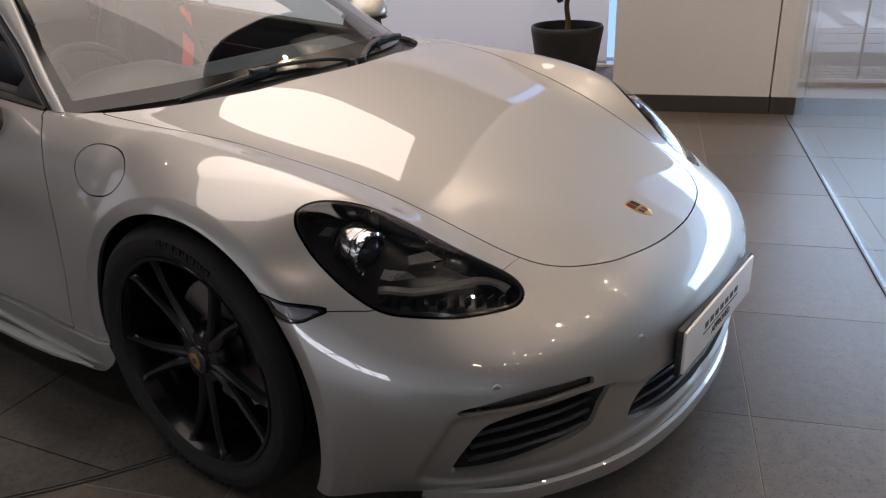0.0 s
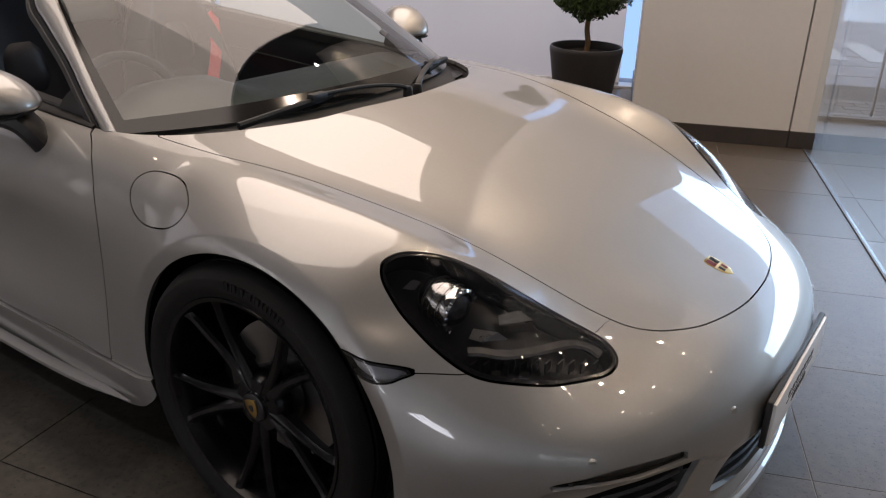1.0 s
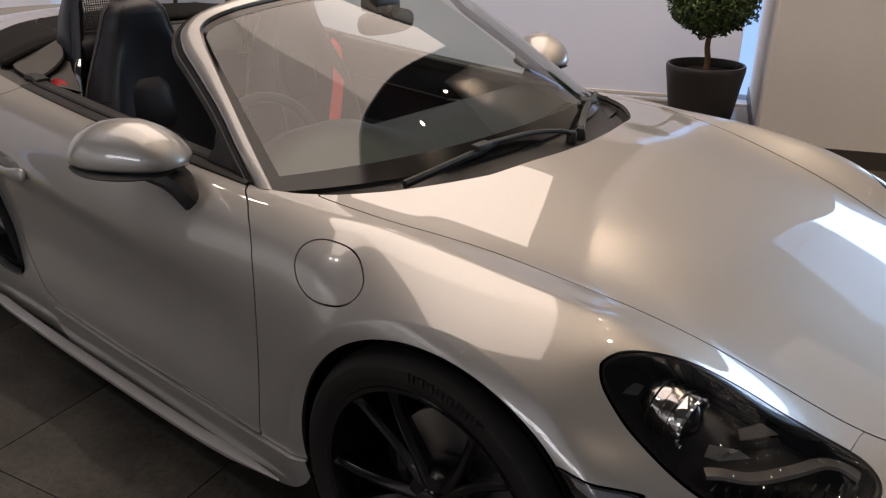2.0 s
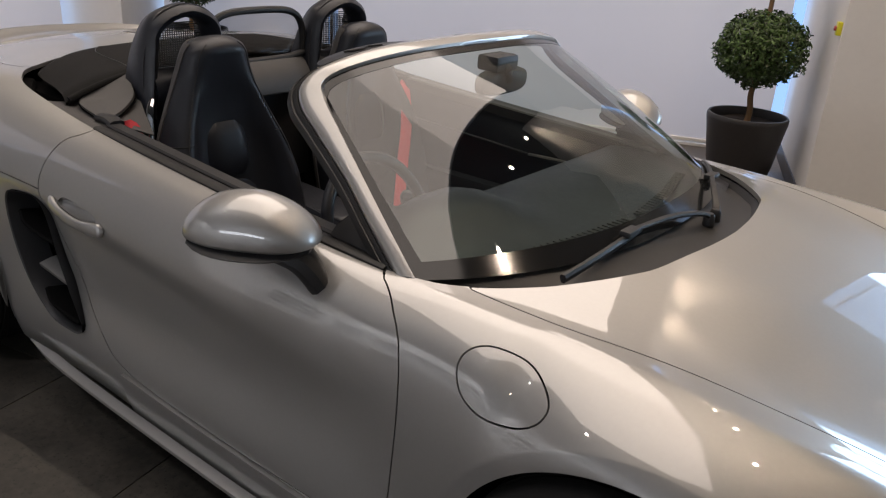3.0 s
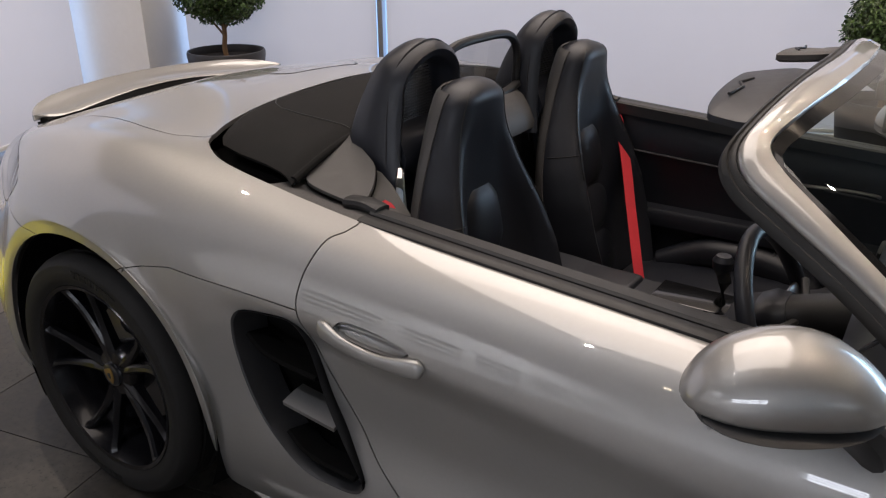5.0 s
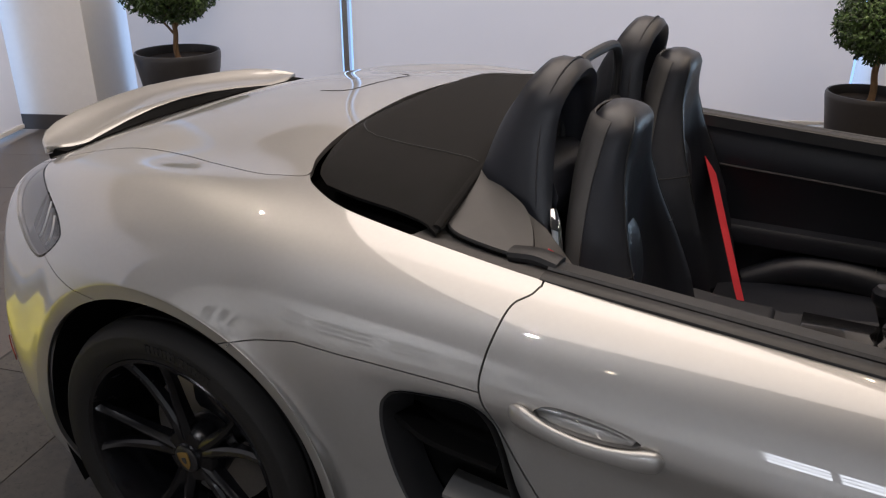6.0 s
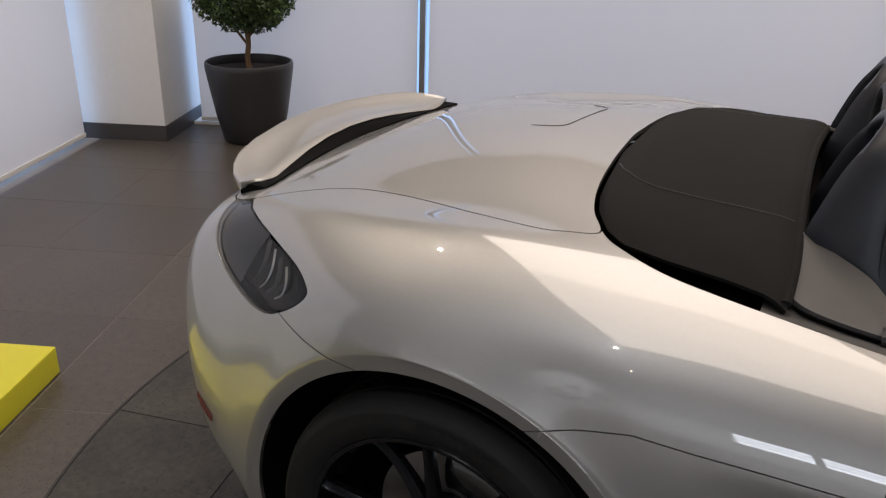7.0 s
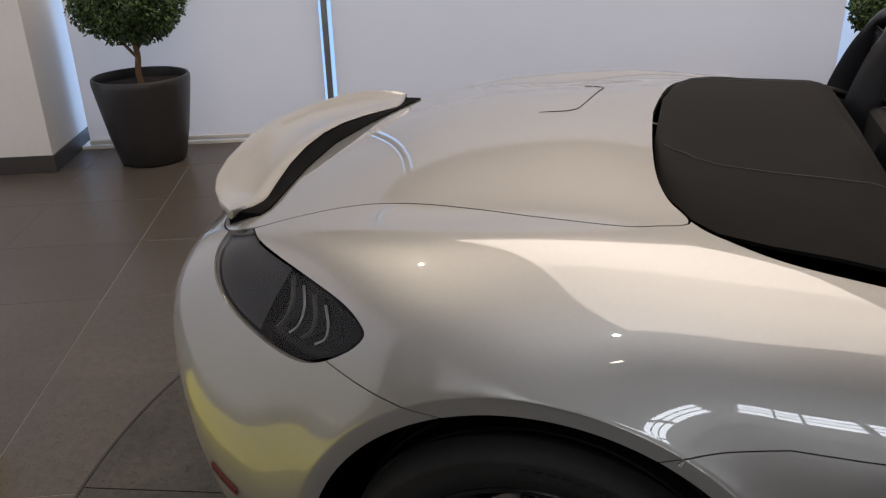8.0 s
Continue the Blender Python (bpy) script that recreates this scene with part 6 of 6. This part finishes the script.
def blind(name, lo, hi, z0, z1, axis, at, label):
    """One roller blind: cloth with slow waves, bottom bar and side guide gap."""
    n = 24
    rows = []
    for i in range(n + 1):
        p = lo + (hi - lo) * i / n
        rows.append([((p, at + .006 * math.sin(p * 3.1 + z * .7) * math.sin(z * 1.3 + 1), z) if axis == "u" else (at + .006 * math.sin(p * 2.7 + z * .6), p, z)) for z in np.linspace(z0, z1, 18)])
    ob = structure(name, sheet(rows), BLIND, label, "blind", True)
    if axis == "u":
        bar = box((lo, at - .012, z0 - .03), (hi, at + .012, z0), .005)
    else:
        bar = box((at - .012, lo, z0 - .03), (at + .012, hi, z0), .005)
    part("bottom_bar", bar, PLASTER, ob)
    return ob


blind("blind_1", -3.545, -1.995, .055, 2.75, "u", V_BACK, "pale lavender-white roller blind, fully lowered")
blind("blind_2", -1.915, .75, .055, 2.75, "u", V_BACK, "pale lavender-white roller blind, fully lowered")
blind("blind_3", .75, 1.50, .055, 2.75, "u", V_BACK, "pale lavender-white roller blind beside the pier")
blind("blind_4", -1.2, 3.40, .06, 2.75, "v", U_LEFT, "pale lavender-white roller blind on the side window")
structure("wall_left", box((-4.32, -7.0, 0), (U_LEFT, -2.35, 2.72)), BACK_WALL, "pale side wall", "wall")
structure("wall_left_dark", box((-4.32, -2.35, 0), (U_LEFT, -1.26, 2.72)), DARK_WALL, "dark brown side wall", "wall")
for k in range(5):
    for z0, z1 in ((.62, .78), (.95, 1.15), (1.32, 1.56)):
        structure("side_window", box((U_LEFT - .004, -6.3 + .70 * k, z0), (U_LEFT + .012, -5.78 + .70 * k, z1), .004), INK, "dark glazed pane in the side wall", "window")
structure("window_sill", box((-3.6, V_BACK - .02, -.004), (1.61, V_BACK + .14, .02), .004), PLASTER, "low white window sill", "sill")
structure("window_post_1", box((-1.978, V_BACK - .03, .0), (-1.94, V_BACK + .06, 2.72), .004), ALU, "grey metal window post between blinds", "window")
structure("window_post_2", box((-4.16, -1.25, 0), (-4.10, -1.21, 2.72), .004), ALU, "grey metal window post", "window")

# glass front: inner partition on a floor track, outer glazing
pane_1 = structure("glass_partition", box((2.655, -6.9, .012), (2.667, 2.56, 3.2)), FACADE_GLASS, "frameless glass partition standing in a floor track", "glass wall")
pane_1.visible_shadow = False
structure("floor_track", box((2.651, -6.9, -.004), (2.672, 2.57, .006), .001), ALU_DARK, "metal floor track under the glass", "track")
for k in range(4):
    g = structure("glass_front", box((2.72 + 1.62 * k, 3.400, .05), (2.72 + 1.62 * k + 1.60, 3.412, 2.9)), FACADE_GLASS, "clear glass pane of the shop front", "window")
    g.visible_shadow = False
structure("front_rail", box((2.70, 3.395, .0), (9.3, 3.425, .028), .004), ALU_DARK, "low metal rail under the shop window", "window")
for x in (2.86, 3.22, 4.33):
    structure("front_post", box((x - .006, 3.392, .05), (x + .006, 3.42, 2.9)), ALU, "slim metal glazing bar", "window")

# pale daylight distance close outside the blinds
DISTANCE = bpy.data.materials.new("daylight_distance")
DISTANCE.use_nodes = True
_e = DISTANCE.node_tree.nodes.new("ShaderNodeEmission")
_e.inputs[0].default_value, _e.inputs[1].default_value = (.28, .53, 1, 1), .48
DISTANCE.node_tree.links.new(_e.outputs[0], DISTANCE.node_tree.nodes["Material Output"].inputs["Surface"])
structure("backdrop_1", box((-4.6, 4.55, -.03), (1.75, 4.56, 3.0)), DISTANCE, "pale blue daylight outside the window", "backdrop")
structure("backdrop_2", box((-4.76, -1.3, -.03), (-4.75, 4.4, 3.0)), DISTANCE, "pale blue daylight outside the side window", "backdrop")

# outside: paving, road, kerb
structure("ground", box((-60, 3.43, -.5), (90, 120, -.035)), ASPHALT, "pale paved street outside", "ground")
kerb = structure("pavement", box((2.61, 3.45, -.2), (10, 4.75, -.006)), GROUT, "paved strip in front of the shop window", "pavement")
rng = random.Random(4)
paver_mesh = {}
for i in range(24):
    for j in range(6):
        w, d = .205, .105
        u0, v0 = 2.62 + i * .21 + (.105 if j % 2 else 0), 3.47 + j * .11
        if "p" not in paver_mesh:
            bm = box((0, 0, -.03), (w - .006, d - .006, 0), .004, 1)
            me = bpy.data.meshes.new("paver")
            bm.to_mesh(me)
            bm.free()
            me.materials.append(PAVER)
            paver_mesh["p"] = me
        ob = new("paver", paver_mesh["p"])
        ob.parent = kerb
        ob.location = (u0, v0, rng.uniform(-.001, .001))
for k in range(7):
    structure("road_marking", box((2.6 + .42 * k, 6.2, -.036), (2.85 + .42 * k, 7.4, -.031)), LINE_WHITE, "white painted road marking", "marking")
for k in range(5):
    structure("street_slab_joint", box((0, 4.8 + .55 * k, -.036), (10, 4.815 + .55 * k, -.0315)), GROUT_LIGHT, "pale joint in the street", "joint")

# yellow display plinth
plinth = part("display_plinth", box((-3.46, -.9, 0.0), (-2.83, .71, .10), .006, 3), YELLOW, None, "low bright yellow lacquered display plinth on the floor")
tagged(plinth, category="plinth")
plinth.matrix_world = ROOM


def build_plant(u, v, rim, height, foot, seed, turn, crowns, label):
    """A clipped two-ball ficus in a tall round pot; the pot and the tree are two things."""
    rng = random.Random(seed)
    base = ROOM @ Matrix.Translation((u, v, 0))
    pot = tagged(empty("plant_pot", base), label, "pot", "potted trees")
    prof = [(0, .004), (foot - .012, .004), (foot, .012), (foot + (rim - foot) * .45, height * .35), (rim - .012, height * .78), (rim, height * .93), (rim, height - .012), (rim - .006, height), (rim - .016, height), (rim - .02, height - .012), (rim - .022, height - .05), (rim - .03, height - .12)]
    part("pot_wall", lathe(prof, 64), POT, pot, "", True, 60)
    rows = []
    for r in (0, .3, .6, .85, 1.0):
        rows.append([((rim - .024) * r * math.cos(a), (rim - .024) * r * math.sin(a), height - .055 + .012 * noise.noise(Vector((r * 9 + seed, a * 2, 0)))) for a in np.linspace(0, 2 * math.pi, 40)])
    part("soil", sheet(rows), SOIL_SHADE, pot, "dark potting soil")
    tree = tagged(empty("ficus_tree", base @ Matrix.Rotation(radians(turn), 4, "Z")), "clipped ficus tree with round leafy crown on a bare stem", "tree", "potted trees")
    z0 = height - .06
    stem = curve([(0, 0, z0), (.008, .004, z0 + .08), (-.004, .01, z0 + .18), (.004, 0, z0 + .32), (.0, -.008, 1.10), (.006, 0, 1.30), (0, 0, 1.55)], 6)
    part("trunk", sweep(stem, oval(.021, .019, 10), up=(1, 0, 0), sizes=np.interp(np.linspace(0, 1, len(stem)), [0, .06, .5, 1], [1.35, 1, .85, .5])), BARK, tree)
    for k in range(9):
        a = rng.uniform(0, 6.28)
        z = rng.uniform(.66, .78) if k < 6 else rng.uniform(1.28, 1.4)
        top = (math.cos(a) * .15, math.sin(a) * .15, z + .14)
        part("branch", sweep(curve([(0, 0, z - .06), (top[0] * .4, top[1] * .4, z + .02), top], 4), oval(.008, .007, 6), up=(.3, .2, 1), sizes=np.linspace(1, .45, 9)), BARK, tree)
    for cz, rad, count in crowns:
        verts, faces = [], []
        for _ in range(count):
            d = Vector((rng.gauss(0, 1), rng.gauss(0, 1), rng.gauss(0, 1))).normalized()
            lump = 1 + .13 * noise.noise(d * 3.1 + Vector((seed, 0, cz))) + .07 * noise.noise(d * 8 + Vector((0, seed, 0)))
            c = Vector((0, 0, cz)) + Vector((d.x, d.y, d.z * .86)) * rad * lump * (rng.uniform(.62, 1.06) ** .6)
            n = (d * .7 + Vector((rng.uniform(-1, 1), rng.uniform(-1, 1), rng.uniform(-.4, 1.2)))).normalized()
            t = n.cross(Vector((rng.uniform(-1, 1), rng.uniform(-1, 1), rng.uniform(-1, 1)))).normalized()
            b = n.cross(t)
            L, W = rng.uniform(.012, .022), rng.uniform(.006, .010)
            i = len(verts)
            verts += [c - t * L, c + b * W - n * .001, c + t * L - n * .004, c - b * W - n * .001, c + n * .0015]
            faces += [(i, i + 1, i + 4), (i + 1, i + 2, i + 4), (i + 2, i + 3, i + 4), (i + 3, i, i + 4)]
        ob = link_mesh("crown", verts, faces, LEAF, tree, False, None, "dense small dark-green leaves")
        tagged(ob, kind="stuff")
        # dark ball added as the shade between the inner leaves
        part("crown_core", lathe([(0, cz - rad * .62), (rad * .42, cz - rad * .46), (rad * .6, cz), (rad * .42, cz + rad * .46), (0, cz + rad * .62)], 14), SOIL_SHADE, tree)


build_plant(1.268, 3.05, .246, .462, .168, 3, 20, ((.865, .262, 6400), (1.50, .19, 1800)), "dark grey tapered plant pot beside the pier")
build_plant(-3.065, 3.66, .285, .525, .195, 8, 200, ((.99, .325, 9500),), "dark grey tapered plant pot beside the column")

# emergency button on the pier
button = part("emergency_button", box((1.585, 2.60, 1.02), (1.61, 2.66, 1.09), .004), YELLOW, None, "small yellow emergency button box on the pier")
tagged(button, category="button")
button.matrix_world = ROOM
part("push_button", lathe([(0, 1.572), (.012, 1.573), (.014, 1.578), (.014, 1.588)], 16, "x", (0, 2.63, 1.055)), BADGE_RED, button)

# ceiling spotlights: bright discs in dark rings
GLOW = bpy.data.materials.new("lamp_glow")
GLOW.use_nodes = True
_e = GLOW.node_tree.nodes.new("ShaderNodeEmission")
_e.inputs[0].default_value, _e.inputs[1].default_value = (1, .86, .66, 1), 25
GLOW.node_tree.links.new(_e.outputs[0], GLOW.node_tree.nodes["Material Output"].inputs["Surface"])
first = None
for u, v in SPOTS + [(u, v) for u in (5.0, 5.8, 6.6, 7.4, 8.2) for v in (-5.2, -4.0, -2.8, -1.6, -.4, .8)] + [(4.3, -4.4)]:
    if first is None:
        first = tagged(empty("ceiling_spotlight"), "round recessed ceiling spotlight, switched on", "spotlight", "ceiling spotlights")
        part("ring", lathe([(.034, -.002), (.040, -.012), (.048, -.014), (.056, -.008), (.058, 0)], 24), PLASTER, first)
        part("lamp_disc", lathe([(0, -.006), (.02, -.006), (.034, -.003)], 20), GLOW, first, "glowing lamp")
        first.matrix_world = ROOM @ Matrix.Translation((u, v, H))
    else:
        copy_thing(first, ROOM @ Matrix.Translation((u, v, H)))

# ---- floor tiles, last ----
bm = box((.001, .001, -.012), (.619, .599, 0), .001, 1)
tile_data = bpy.data.meshes.new("tile")
bm.to_mesh(tile_data)
bm.free()
tile_data.materials.append(TILE)
field_verts, field_faces = [], []
for i in range(-11, 20):
    for j in range(-11, 8):
        u0, v0 = 2.14 + (i - 8) * .62, -.70 + j * .6
        if u0 < -4.5 or u0 > 9.2 or v0 > (3.6 if u0 < 1 else 2.95) or v0 < -7.2:
            continue
        if -4.5 < u0 < 5.0 and v0 > -3.2:
            ob = new("tile", tile_data)
            ob.parent = floor
            ob.location = (u0, v0, 0)
        else:
            n = len(field_verts)
            a, b, c, d = u0 + .001, u0 + .619, v0 + .001, v0 + .599
            field_verts += [(a, c, 0), (b, c, 0), (b, d, 0), (a, d, 0), (a, c, -.012), (b, c, -.012), (b, d, -.012), (a, d, -.012)]
            field_faces += [(n, n + 1, n + 2, n + 3), (n, n + 4, n + 5, n + 1), (n + 1, n + 5, n + 6, n + 2), (n + 2, n + 6, n + 7, n + 3), (n + 3, n + 7, n + 4, n)]
tagged(link_mesh("tile_field", field_verts, field_faces, TILE, floor, False), kind="stuff")

# turntable: round plate with its own stone tiles and a thin metal rim
TC, TR = (-.67, .03), 1.95
turntable = tagged(part("turntable", lathe([(0, .0005), (TR - .012, .0005), (TR - .012, .0045), (TR - .008, .005), (TR - .004, .0045), (TR - .004, -.003)], 128, "z", (*TC, 0)), GROUT, None, "round vehicle turntable flush with the floor"), category="turntable", kind="structure")
step = .6
for i in range(-4, 5):
    for j in range(-4, 5):
        n = 10
        q = np.linspace(.002, step - .002, n)
        X, Y = np.meshgrid(q, q, indexing="ij")
        x, y = X.ravel() + i * step - .25, Y.ravel() + j * step - .1
        c, s_ = math.cos(radians(12)), math.sin(radians(12))
        P = np.stack([x * c - y * s_ + TC[0], x * s_ + y * c + TC[1], np.full(x.shape, .005)], 1)
        idx = (np.arange(n - 1)[:, None] * n + np.arange(n - 1)).ravel()
        T = np.concatenate([np.stack([idx, idx + n, idx + n + 1], 1), np.stack([idx, idx + n + 1, idx + 1], 1)])
        keep = split((P, np.tile((0., 0., 1.), (len(P), 1)), T), lambda v: np.hypot(v[:, 0] - TC[0], v[:, 1] - TC[1]) - (TR - .016))[0]
        if len(keep[2]) > 2:
            panel("stone_tile", keep, STONE, turntable, .004)
